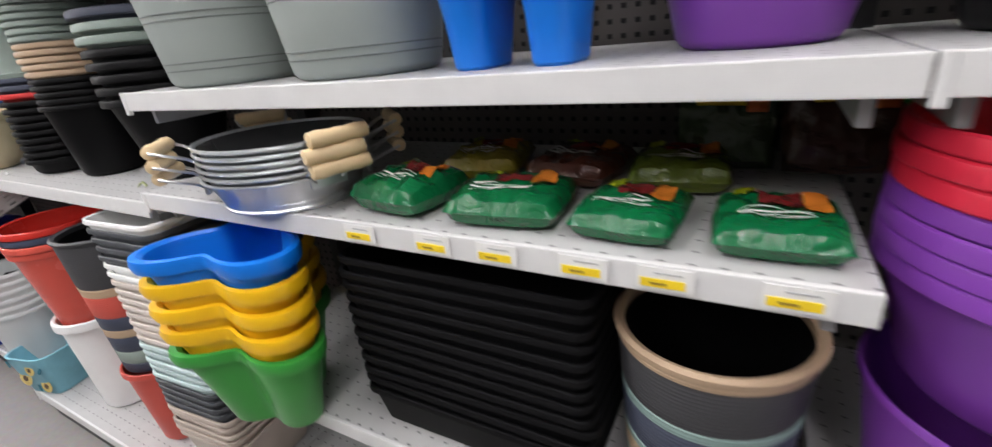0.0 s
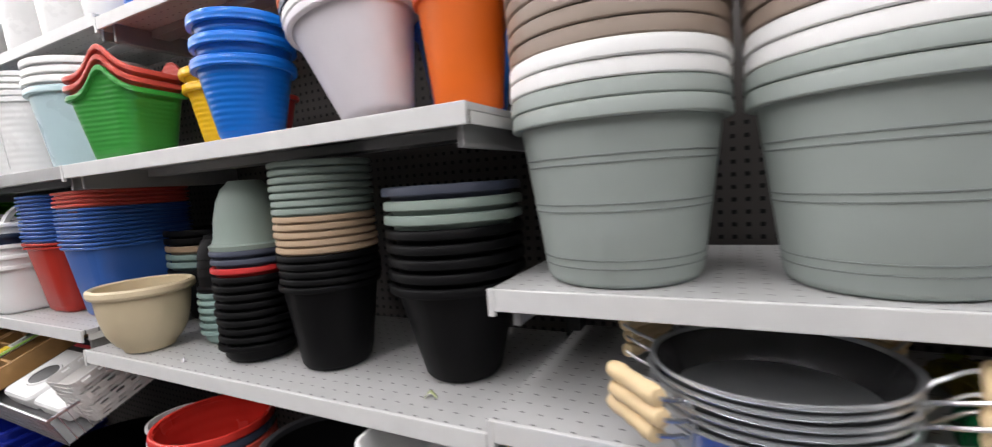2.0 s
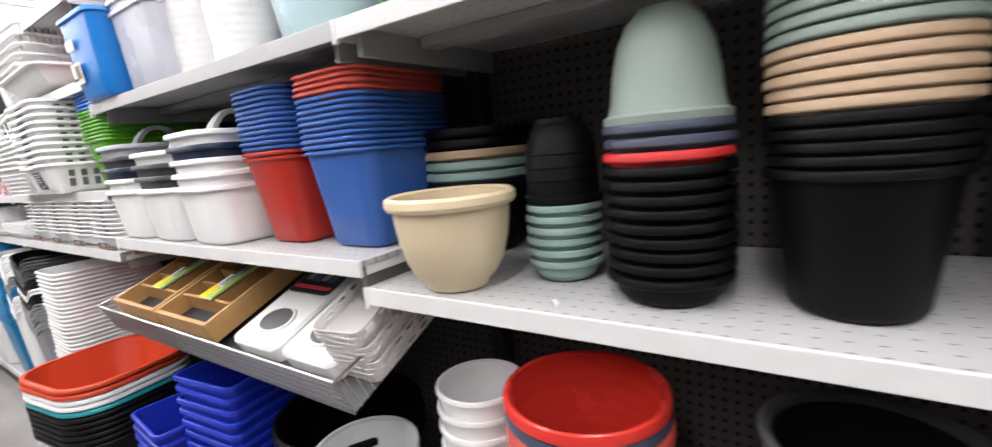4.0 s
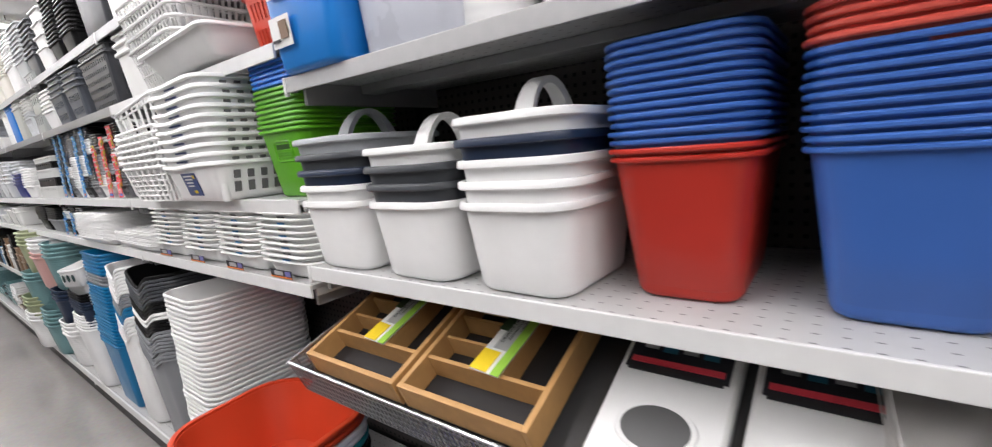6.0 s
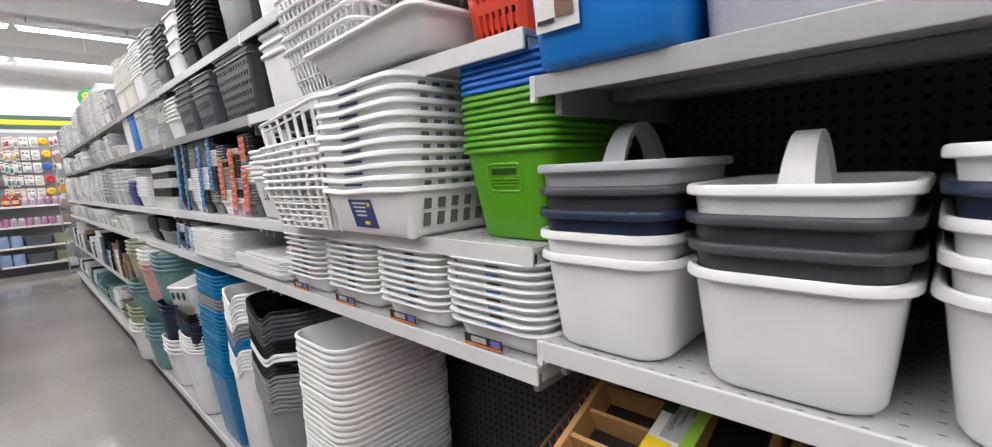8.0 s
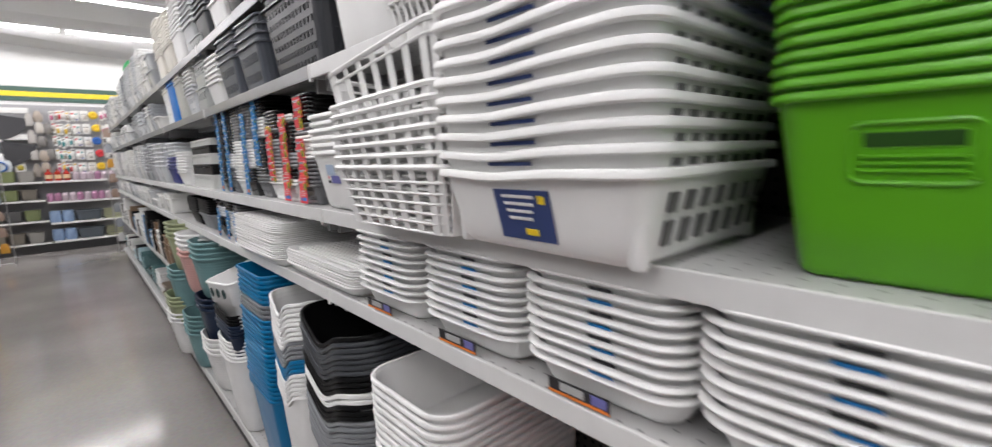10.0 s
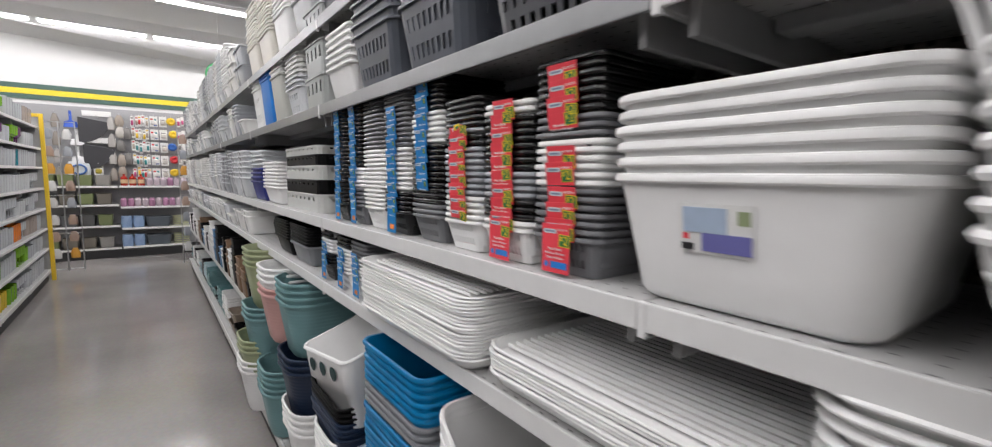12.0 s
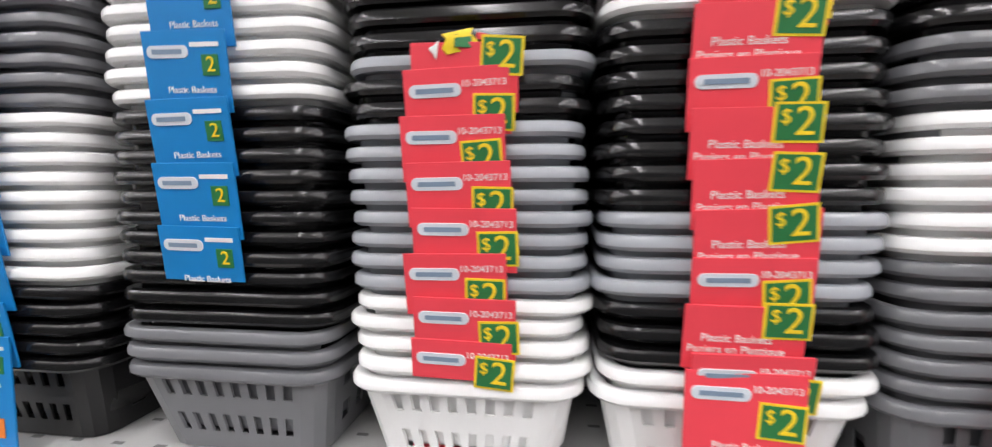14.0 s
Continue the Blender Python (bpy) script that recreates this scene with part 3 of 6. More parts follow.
def saddle(x, y, z, top_cols):
    """A rail planter: a trough on two hollow tapering legs, nested with others."""
    for i, (col, cw) in enumerate(top_cols):
        mat = plastic(col, 0.32)
        trough = sweep([(0.132, 0.212, 0.187, 0.026), (0.138, 0.222, 0.198, 0.03), (0.2, 0.245, 0.22, 0.035), (0.2, 0.262, 0.24, 0.04), (0.222, 0.265, 0.243, 0.04), (0.222, 0.24, 0.218, 0.035), (0.147, 0.212, 0.188, 0.03)], [mat], 5)
        ob = part("rail_planter", trough, None, "", pose(x, y, z + 0.036 * i) @ Matrix.Diagonal((0.86, 0.84, 1, 1)))
        for sx in (-1, 1):
            leg = sweep([(0, 0.054, 0.1, 0.02), (0.004, 0.062, 0.11, 0.025), (0.06, 0.07, 0.135, 0.03), (0.115, 0.083, 0.17, 0.034), (0.134, 0.1, 0.19, 0.034), (0.147, 0.12, 0.2, 0.034)], [mat], 6)
            part("leg", leg, ob, "", pose(sx * 0.0645, 0, 0))
        if i == 0:
            lb = plate("label", 0.1, 0.034, PAPER_W, ob, pose(-0.045, -0.1165, 0.165, 8), "printed paper sticker with flowers")
            for q, (dx, dz, pw, ph, mt) in enumerate(((-0.036, 0.002, 0.022, 0.022, GREEN_L), (-0.012, 0.004, 0.018, 0.015, YELLOW_L), (0.006, 0.012, 0.02, 0.018, LIME_L), (0.03, 0.003, 0.028, 0.02, GREEN_L), (0.02, 0.022, 0.016, 0.009, YELLOW_L), (-0.028, 0.023, 0.02, 0.008, LIME_L), (-0.005, 0.022, 0.014, 0.008, RED_L))):
                plate("print", pw, ph, mt, lb, pose(dx, -0.0012 - 0.0003 * q, dz, 0, 12 * (q % 3) - 12, 0))
        tagged(ob, f"{cw} plastic rail planter with two legs, nested with others", "rail planter", "rail planters")


saddle(-0.324, 0.67, 1.18, C((BLUEP, "bright blue", 3), (YELLOW, "yellow", 2)))
stack("bowl_planter", "plant pot", "purple pots", -0.06, 0.77, 1.18, round_dims(0.135, 0.088, 0.2, 0.006, 0.03), C((PURPLE, "violet", 3)), 0.03, "round plastic pot on the steel shelf", k=12, rough=0.3)
stack("planter_pot", "plant pot", "black pots on the shelf", 0.235, 0.76, 1.18, round_dims(0.16, 0.11, 0.2, 0.01, 0.016), C((BLACK, "black", 8)), 0.022, "round plastic pot", k=12)
for t_x in (-0.529, -0.402, -0.307, -0.199, -0.113, 0.001):
    tag(t_x, 0.53, 0.9635)

# galvanised pails with turned handles
PAIL_IN = plain("pail_inside", (0.05, 0.05, 0.052), 0.25, 0.5, 20, 0.2, 0.03)
OVAL = 0.92
pail = lathe([(0.114, 0), (0.118, 0.001), (0.12, 0.005), (0.118, 0.008), (0.127, 0.03), (0.138, 0.05), (0.143, 0.0505), (0.145, 0.053), (0.144, 0.056), (0.141, 0.0565), (0.137, 0.052), (0.124, 0.03), (0.114, 0.008)], [GALV, PAIL_IN], 64, lambda i: 1 if i > 9 else 0, 1.0, OVAL)
wire = [tube_path([(-0.004, sv * 0.02, 0.035), (0.006, sv * 0.028, 0.046), (0.03, sv * 0.043, 0.058), (0.052, sv * 0.046, 0.066)], 0.0026, CHROME) for sv in (-1, 1)]
grip = lathe([(0.005, -0.046), (0.0105, -0.044), (0.0122, -0.03), (0.0105, -0.012), (0.0115, 0), (0.0105, 0.012), (0.0122, 0.03), (0.0105, 0.044), (0.005, 0.046)], [HANDLEWOOD], 14)
lug = box_mesh(0.006, 0.06, 0.02, GALV, 0.002, (-0.004, 0, 0.026))
for i in range(6):
    e = part("galvanised_tub", pail, None, "", pose(-0.752 + 0.003 * (i % 2), 0.607, 0.991 + 0.0108 * i, 0, 0, 1.5 * (i % 3) - 1.5))
    for a in (-17, 150) if i % 2 else (-138, 48):
        q = math.radians(a)
        rim_at = pose(0.141 * math.cos(q), 0.141 * OVAL * math.sin(q), 0, 0, 0, math.degrees(math.atan2(math.sin(q) / OVAL, math.cos(q))))
        part("handle_lug", lug, e, "", rim_at)
        for me in wire:
            part("handle_wire", me, e, "", rim_at)
        part("handle_grip", grip, e, "turned pale wood grip", rim_at @ pose(0.052, 0, 0.066, 90, 0, 0))
    tagged(e, "oval galvanised metal tub with pale wooden grips in a nested stack", "metal tub", "galvanised tubs")

BAGG = (0.004, 0.125, 0.04)
for bx, bw, bh, tr in ((-0.502, 0.138, 0.05, -7), (-0.328, 0.158, 0.044, 6), (-0.168, 0.122, 0.038, -4), (-0.018, 0.125, 0.037, 3)):
    bag(bx, 0.62, 0.991, bw, 0.135, bh, tr, BAGG, "plump green film bag of potting soil on the shelf")
for bx, by, bz, col, tr in ((-0.46, 0.8, 0.991, (0.25, 0.2, 0.02), 10), (-0.29, 0.8, 0.991, (0.09, 0.03, 0.02), -8), (-0.14, 0.8, 0.991, (0.12, 0.16, 0.02), 6)):
    bag(bx, by, bz, 0.14, 0.15, 0.045, tr, col, "dark printed film bag of soil behind the green bags")
for bx, by, col, tr, ln in ((-0.085, 0.9, (0.03, 0.05, 0.02), -4, 78), (0.05, 0.885, (0.06, 0.03, 0.02), 7, 72)):
    bag(bx, by, 1.083, 0.145, 0.185, 0.05, tr, col, "dark printed film bag of soil leaning on the pegboard", ln, ((0.75, 0.5, 0.03), (0.55, 0.14, 0.03)))

# trefoil planters, black trays, banded pot
for i, (col, cw) in enumerate(C((GREENP, "green", 1), (YELLOW, "yellow", 3), (BLUEP, "blue", 1))):
    o = part("trefoil_planter", lobed(0.116, 0.19, 0.078, col), None, "", pose(-0.84, 0.53, 0.556 + 0.047 * i, 0, 0, JIT.uniform(-2, 2) - 5))
    part("rim", lobed(0.116, 0.19, 0.078, col, lip=True), o)
    tagged(o, f"{cw} plastic three-lobed stacking planter in a nested stack", "planter", "trefoil planters")
stack("planter_tray", "planter tray", "black planter trays", -0.42, 0.72, 0.551, (0.43, 0.32, 0.09, 0.40, 0.29, 0.02, 0.006, 0.012), C((BLACK, "black", 12)), 0.0245, "rectangular plastic planter tray", rough=0.6)


def banded(x, y, z, rt, rb, h, bands, words):
    """A round pot of coloured bands with a rolled lip. bands: (height share, colour) from the foot."""
    prof, mats, idx = [(rb, 0)], [], []
    acc = 0
    for share, col in bands:
        for q in (0.08, 0.92, 1.0):
            f = acc + share * q
            r = rb + (rt - rb) * f
            prof.append((r + (0.0012 if q != 1.0 else -0.0006), h * f))
        acc += share
        mats.append(plastic(col, 0.55, ribs=0.006))
    lip = len(mats)
    mats.append(plastic(bands[-1][1], 0.5))
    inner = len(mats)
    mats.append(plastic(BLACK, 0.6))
    prof += [(rt - 0.008, h), (rt - 0.008, h - 0.01), (rb - 0.004, 0.012)]
    nb = len(bands) * 3
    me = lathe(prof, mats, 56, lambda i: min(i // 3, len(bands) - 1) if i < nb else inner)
    pot = part("banded_pot", me, None, "", pose(x, y, z))
    part("rim", lathe([(rt - 0.002, h - 0.002), (rt + 0.005, h), (rt + 0.006, h + 0.006), (rt, h + 0.01), (rt - 0.008, h + 0.006), (rt - 0.0085, h - 0.006)], [mats[lip]], 56, caps=False), pot)
    return tagged(pot, words, "plant pot", "banded pots")


SL, MN, TN, DG = SLATE, MINT, TAN, (0.05, 0.05, 0.055)
banded(-0.07, 0.665, 0.551, 0.122, 0.1, 0.295, [(0.08, MN), (0.06, TN), (0.1, SL), (0.06, MN), (0.12, TN), (0.04, MN), (0.2, SL), (0.05, MN), (0.24, DG), (0.05, TN)], "banded grey, tan and green round pot on the low shelf")
stack("bowl_planter", "plant pot", "purple pots", 0.235, 0.66, 0.621, round_dims(0.146, 0.11, 0.215, 0.002, 0.012), C((PURPLE, "violet", 1)), 0.02, "round plastic pot", k=12, rough=0.35)
stack("bowl_planter", "plant pot", "purple pots", 0.235, 0.66, 0.836, round_dims(0.155, 0.115, 0.155, 0.006, 0.02), C((PURPLE, "violet", 4), ((0.62, 0.02, 0.05), "crimson", 3)), 0.021, "round plastic pot", k=12, rough=0.35)
stack("planter_pot", "plant pot", "green pots", 0.12, 0.9, 1.0, round_dims(0.05, 0.04, 0.1, 0.004, 0.01), C((GREENP, "green", 1), (ROYAL, "blue", 1), (GREENP, "green", 1)), 0.03, "small plastic pot at the back", k=8)

# ---- bay of round pots ----
_bowl = part("bowl_planter", lathe([(0.05, 0), (0.06, 0.003), (0.064, 0.012), (0.078, 0.024), (0.096, 0.052), (0.106, 0.088), (0.107, 0.092), (0.112, 0.125), (0.114, 0.15), (0.111, 0.15), (0.109, 0.13), (0.1, 0.08), (0.07, 0.02)], [plastic(CREAM, 0.45)], 56), None, "", pose(-2.165, 0.605, 0.969) @ Matrix.Diagonal((0.92, 0.92, 1, 1)))
part("rim", lathe([(0.112, 0.148), (0.124, 0.15), (0.128, 0.157), (0.127, 0.168), (0.12, 0.173), (0.112, 0.169), (0.111, 0.15)], [plastic(CREAM, 0.45)], 56, caps=False), _bowl)
tagged(_bowl, "cream plastic bowl planter with a rolled lip at the shelf edge", "plant pot", "bowls")
stack("planter_pot", "plant pot", "small black pots", -1.803, 0.67, 0.969, round_dims(0.083, 0.074, 0.045, 0.008, 0.013), C((BLACK, "black", 9), ((0.62, 0.03, 0.03), "red", 1), (SLATE, "slate blue", 2)), 0.0195, "round plastic pot", k=12, rough=0.45)
_dome = part("planter_pot", lathe([(0.09, 0), (0.104, 0.002), (0.106, 0.012), (0.097, 0.016), (0.092, 0.03), (0.087, 0.07), (0.077, 0.11), (0.062, 0.138), (0.045, 0.152), (0.043, 0.156), (0.03, 0.157)], [plastic(SAGE, 0.45)], 56, None, 0.84, 0.84), None, "", pose(-1.803, 0.67, 1.226))
tagged(_dome, "upturned sage green plastic pot on a stack of pots", "plant pot", "upturned pots")
stack("planter_pot", "plant pot", "tall nested pots", -1.577, 0.69, 0.969, round_dims(0.0985, 0.072, 0.187, 0.007, 0.0125), C((BLACK, "black", 5), (TAN, "tan", 5), (SAGE, "sage green", 7)), 0.0158, "round plastic pot", k=12, rough=0.45)
stack("planter_pot", "plant pot", "wide nested pots", -1.272, 0.725, 0.969, round_dims(0.122, 0.072, 0.195, 0.011, 0.0175), C((BLACK, "black", 5), (SAGE, "sage green", 2), (SLATE, "slate blue", 1)), 0.0255, "round plastic pot with a rolled rim", k=12, rough=0.45)
stack("planter_pot", "plant pot", "small mint pots", -2.0, 0.72, 0.969, round_dims(0.062, 0.054, 0.04, 0.006, 0.012), C((MINT, "mint green", 6)), 0.0195, "small round plastic pot", k=10, rough=0.45)
_bd = part("planter_pot", lathe([(0.06, 0), (0.07, 0.002), (0.071, 0.012), (0.064, 0.016), (0.064, 0.04), (0.0655, 0.042), (0.063, 0.062), (0.0645, 0.064), (0.061, 0.084), (0.0625, 0.086), (0.057, 0.112), (0.048, 0.132), (0.042, 0.138), (0.041, 0.146), (0.03, 0.147)], [plastic(BLACK, 0.5)], 44), None, "", pose(-2.0, 0.725, 1.1065))
tagged(_bd, "upturned black embossed plastic pot on a stack of mint pots", "plant pot", "upturned pots")
stack("planter_pot", "plant pot", "back row pots", -2.295, 0.885, 0.969, round_dims(0.125, 0.08, 0.17, 0.008, 0.018), C((BLACK, "black", 1), (MINT, "mint green", 2), (TAN, "tan", 1), (BLACK, "black", 2)), 0.024, "round plastic pot", k=12, rough=0.45)

def scrap(x, y, z, size, turn, mat, words):
    """A torn plastic tag: a curled strip with a loop of filament."""
    vs, fs = [], []
    for i in range(9):
        u = i / 8 - 0.5
        lift = size * (0.3 * math.cos(5 * u) - 0.25 + 0.22 * abs(u))
        vs += [(u * size, -size * 0.16, lift + 0.002), (u * size * 0.9, size * 0.16, lift + 0.002 + size * 0.1)]
    fs = [(2 * i, 2 * i + 2, 2 * i + 3, 2 * i + 1) for i in range(8)]
    low = min(v[2] for v in vs)
    vs = [(a, b, c - low) for a, b, c in vs]
    ob = part("torn_tag", mesh_of(vs, fs, [mat]), None, "", pose(x, y, z, 0, 0, turn))
    ob.modifiers.new("thick", "SOLIDIFY").thickness = 0.0008
    part("filament", tube_path([(size * 0.5 * math.cos(q), size * 0.4 * math.sin(q), 0.001 + size * 0.12 * (1 + math.sin(2 * q))) for q in (0.2, 0.9, 1.6, 2.3, 3.0, 3.7)], 0.0006, FILM, 5), ob)
    tagged(ob, words, "litter", "torn tags")


scrap(-1.27, 0.6, 0.9695, 0.024, 20, plain("tag_clear_green", (0.5, 0.55, 0.3), 0.2), "crumpled clear and yellow-green tag lying on the steel shelf")
scrap(-1.95, 0.565, 0.9695, 0.02, -35, FILM, "crumpled clear plastic tag lying on the steel shelf")

# bottom row under the round pots
tub("planter_pot", "white plastic pot on the base shelf", "plant pot", "base pots", pose(-1.925, 0.605, 0.141), round_dims(0.105, 0.085, 0.36, 0.012, 0.03), WHITE, k=12)
stack("bucket", "bucket", "red buckets", -1.925, 0.605, 0.425, round_dims(0.126, 0.086, 0.33, 0.008, 0.02), C((CORAL, "red", 2), (SLATE, "slate grey", 1), (REDP, "red", 1)), 0.022, "tapered plastic bucket", k=12, rough=0.22, ribs=0.03)
stack("planter_pot", "plant pot", "terracotta pots", -1.56, 0.6, 0.141, round_dims(0.10, 0.075, 0.28, 0.006, 0.02), C((CORAL, "terracotta red", 1)), 0.02, "round plastic pot on the base shelf", k=12)
banded(-1.56, 0.6, 0.42, 0.115, 0.09, 0.41, [(0.08, SL), (0.1, SAGE), (0.12, SL), (0.06, TAN), (0.1, SL), (0.16, CORAL), (0.06, TAN), (0.32, DG)], "banded red, green and grey round pot")
stack("square_planter", "planter", "square planters", -1.25, 0.625, 0.141, (0.245, 0.245, 0.16, 0.20, 0.2, 0.03, 0.005, 0.012),
      C(((0.5, 0.42, 0.36), "beige", 5), (DKGREY, "charcoal", 4), ((0.5, 0.62, 0.62), "pale mint", 5), ((0.62, 0.55, 0.5), "beige", 8), (WHITE, "white", 2), (DKGREY, "charcoal", 4), (WHITE, "white", 1)), 0.0222, "square plastic planter", turn=4)
stack("bucket", "bucket", "white buckets", -2.2, 0.68, 0.141, round_dims(0.09, 0.06, 0.3, 0.005, 0.012), C((WHITE, "white", 8)), 0.042, "slim plastic bucket", k=12)
for i in range(3):
    o = part("planter_pot", tub_meshes(*round_dims(0.12, 0.09, 0.3), BLACK)[0], None, "", pose(-1.32 - 0.3 * i, 0.86, 0.141))
    tagged(o, "black plastic pot at the back of the base shelf", "plant pot", "back pots")

# upper shelf: bright pots
ZU = 1.458
stack("trough_planter", "planter", "green planters", -2.2, 0.65, ZU, (0.205, 0.19, 0.165, 0.14, 0.13, 0.04, 0.008, 0.014), C((GREENP, "green", 1), (CORAL, "red", 2)), 0.024, "moulded plastic trough planter", turn=12, wave=lambda x, y: 0.062 * math.exp(-((x - 0.2) * 4.4) ** 2), m=18, ribs=0.012, rough=0.3)
tub("trough_planter", "red plastic trough planter behind the bright pots", "planter", "green planters", pose(-1.98, 0.84, ZU, 0, 0, 8), (0.22, 0.16, 0.16, 0.15, 0.12, 0.04, 0.008, 0.014), REDP, k=5)
stack("planter_pot", "plant pot", "yellow pots", -1.925, 0.74, ZU, round_dims(0.092, 0.06, 0.165, 0.008, 0.02), C((YELLOW, "yellow", 2)), 0.036, "ribbed round plastic pot", k=12, ribs=0.012, rough=0.3)
stack("planter_pot", "plant pot", "blue pots", -1.69, 0.625, ZU, round_dims(0.092, 0.06, 0.16, 0.008, 0.022), C((BLUEP, "bright blue", 3)), 0.042, "ribbed round plastic pot", k=12, ribs=0.012, rough=0.3)
for o in stack("planter_pot", "plant pot", "white pots", 0, 0, 0, round_dims(0.115, 0.065, 0.19, 0.008, 0.018), C(((0.74, 0.70, 0.74), "white", 1), (WHITE, "white", 1), (SLATE, "slate grey", 1), (ORANGE, "orange", 1), (BLUEP, "blue", 1), (GREY, "grey", 1)), 0.016, "round plastic pot leaning", k=12):
    o.matrix_basis = pose(-1.37, 0.65, ZU + 0.013, 0, -13, 0) @ o.matrix_basis
stack("planter_pot", "plant pot", "orange pots", -1.195, 0.68, ZU, round_dims(0.078, 0.058, 0.2, 0.006, 0.018), C((ORANGE, "orange", 2)), 0.04, "tall round plastic pot", k=12)
tub("planter_pot", "blue round plastic pot between brighter pots", "plant pot", "blue pots", pose(-1.27, 0.82, ZU), round_dims(0.1, 0.07, 0.2, 0.006, 0.018), BLUEP, k=12)
stack("bucket", "bucket", "pale blue buckets", -2.545, 0.73, ZU, round_dims(0.155, 0.118, 0.235, 0.008, 0.02), C((LBLUE, "pale blue", 1), (WHITE, "white", 3)), 0.026, "round plastic bucket", k=12, rough=0.25)
for i, bx in enumerate((-2.86, -3.07)):
    stack("waste_bin", "waste bin", "white patterned bins", bx, 0.70, ZU, round_dims(0.105, 0.085, 0.25, 0.006, 0.015), C((WHITE, "white", 5)), 0.02, "embossed plastic waste bin", k=12, ribs=0.02, rough=0.25)

for i, (px, col, cw) in enumerate(((-2.28, BLUEP, "bright blue"), (-2.02, GREENP, "green"), (-1.72, YELLOW, "yellow"), (-1.42, ORANGE, "orange"))):
    stack("planter_pot", "plant pot", "narrow shelf pots", px, 0.8, 1.861, round_dims(0.1, 0.07, 0.17, 0.008, 0.018), C((col, cw, 2)), 0.03, "ribbed round pot, narrow shelf,", k=10, ribs=0.012, rough=0.3)
for px in (-2.5, -2.78, -3.05):
    stack("waste_bin", "waste bin", "bins on the narrow top shelf", px, 0.81, 1.876, round_dims(0.11, 0.09, 0.25, 0.006, 0.015), C((WHITE, "white", 3)), 0.024, "round plastic waste bin", k=10, rough=0.25)

# ---- bay of caddies and storage boxes ----
for bx, cols in ((-2.462, C((ROYAL, "royal blue", 10), (CORAL, "red", 4))), (-2.713, C(((0.47, 0.03, 0.018), "dark red", 2), (ROYAL, "royal blue", 12)))):
    wd = 0.205 if bx > -2.5 else 0.195
    stack("storage_box", "storage box", "blue and red boxes", bx, 0.73, 1.021, (wd, 0.29, 0.215, wd * 0.76, 0.225, 0.045, 0.008, 0.008), cols, 0.0122, "tapered plastic storage box", rough=0.3)


def caddy(x, cols, top):
    """Nested cleaning caddies; the topmost shows its arched handle."""
    made = stack("cleaning_caddy", "caddy", "cleaning caddies", x - 0.004, 0.668, 1.021, (0.222, 0.29, 0.158, 0.188, 0.25, 0.055, 0.009, 0.014), cols, 0.0345, "plastic cleaning caddy", k=8, rough=0.33)
    mat = plastic(cols[-1][0], 0.33)
    pts = []
    for i in range(17):
        a = math.pi * i / 16
        pts.append((0, -(0.066 + 0.02 * (1 - math.sin(a))) * math.cos(a), 0.07 + 0.15 * math.sin(a) ** 0.55))
    verts, faces = [], []
    for px, py, pz in pts:
        wd = 0.015 + 0.01 * (0.22 - pz) / 0.15
        verts += [(-wd, py, pz), (wd, py, pz), (wd * 0.8, py * 0.84, pz - 0.012), (-wd * 0.8, py * 0.84, pz - 0.012)]
    for i in range(16):
        faces += [(4 * i + a, 4 * i + (a + 1) % 4, 4 * i + 4 + (a + 1) % 4, 4 * i + 4 + a) for a in range(4)]
    faces += [(3, 2, 1, 0), (64, 65, 66, 67)]
    part("handle", mesh_of(verts, faces, [mat]), made[-1], "arched moulded handle", pose(0, 0, 0.0))
    part("divider", box_mesh(0.006, 0.25, 0.1, mat, 0.001, (0, 0, 0.02)), made[-1])


caddy(-2.949, C((WHITE, "white", 3), (NAVY, "navy blue", 1), (WHITE, "white", 1)), 1)
caddy(-3.195, C((WHITE, "white", 1), (DKGREY, "charcoal", 2), (WHITE, "white", 1)), 1)
caddy(-3.44, C((WHITE, "white", 2), (NAVY, "navy blue", 1), (DKGREY, "charcoal", 1), ((0.42, 0.44, 0.46), "grey translucent", 1)), 1)

bin_b = tub("storage_bin", "bright blue plastic storage bin with printed stickers overhanging the shelf", "storage bin", "storage bins", pose(-3.425, 0.665, ZU), (0.26, 0.33, 0.24, 0.215, 0.29, 0.035, 0.006, 0.014), (0.01, 0.2, 0.62), k=6, rough=0.28)
plate("sticker", 0.075, 0.06, PAPER_W, bin_b, pose(-0.055, -0.157, 0.05, 5), "white printed sticker")
plate("sticker_print", 0.03, 0.035, plain("print_brown", (0.2, 0.12, 0.07), 0.4), bin_b, pose(-0.04, -0.161, 0.065, 5))
plate("sticker_print", 0.03, 0.006, BLACK_L, bin_b, pose(-0.072, -0.161, 0.06, 5))
plate("grip_hole", 0.06, 0.03, PAPER_W, bin_b, pose(-0.055, -0.164, 0.145, 5), "pale grip opening")
for i in range(2):
    tub("storage_bin", "pale grey translucent plastic storage bin on the upper shelf", "storage bin", "storage bins", pose(-3.185, 0.70, ZU + 0.03 * i), (0.25, 0.3, 0.22, 0.225, 0.265, 0.03, 0.006, 0.014), (0.56, 0.58, 0.64), k=6, rough=0.25)

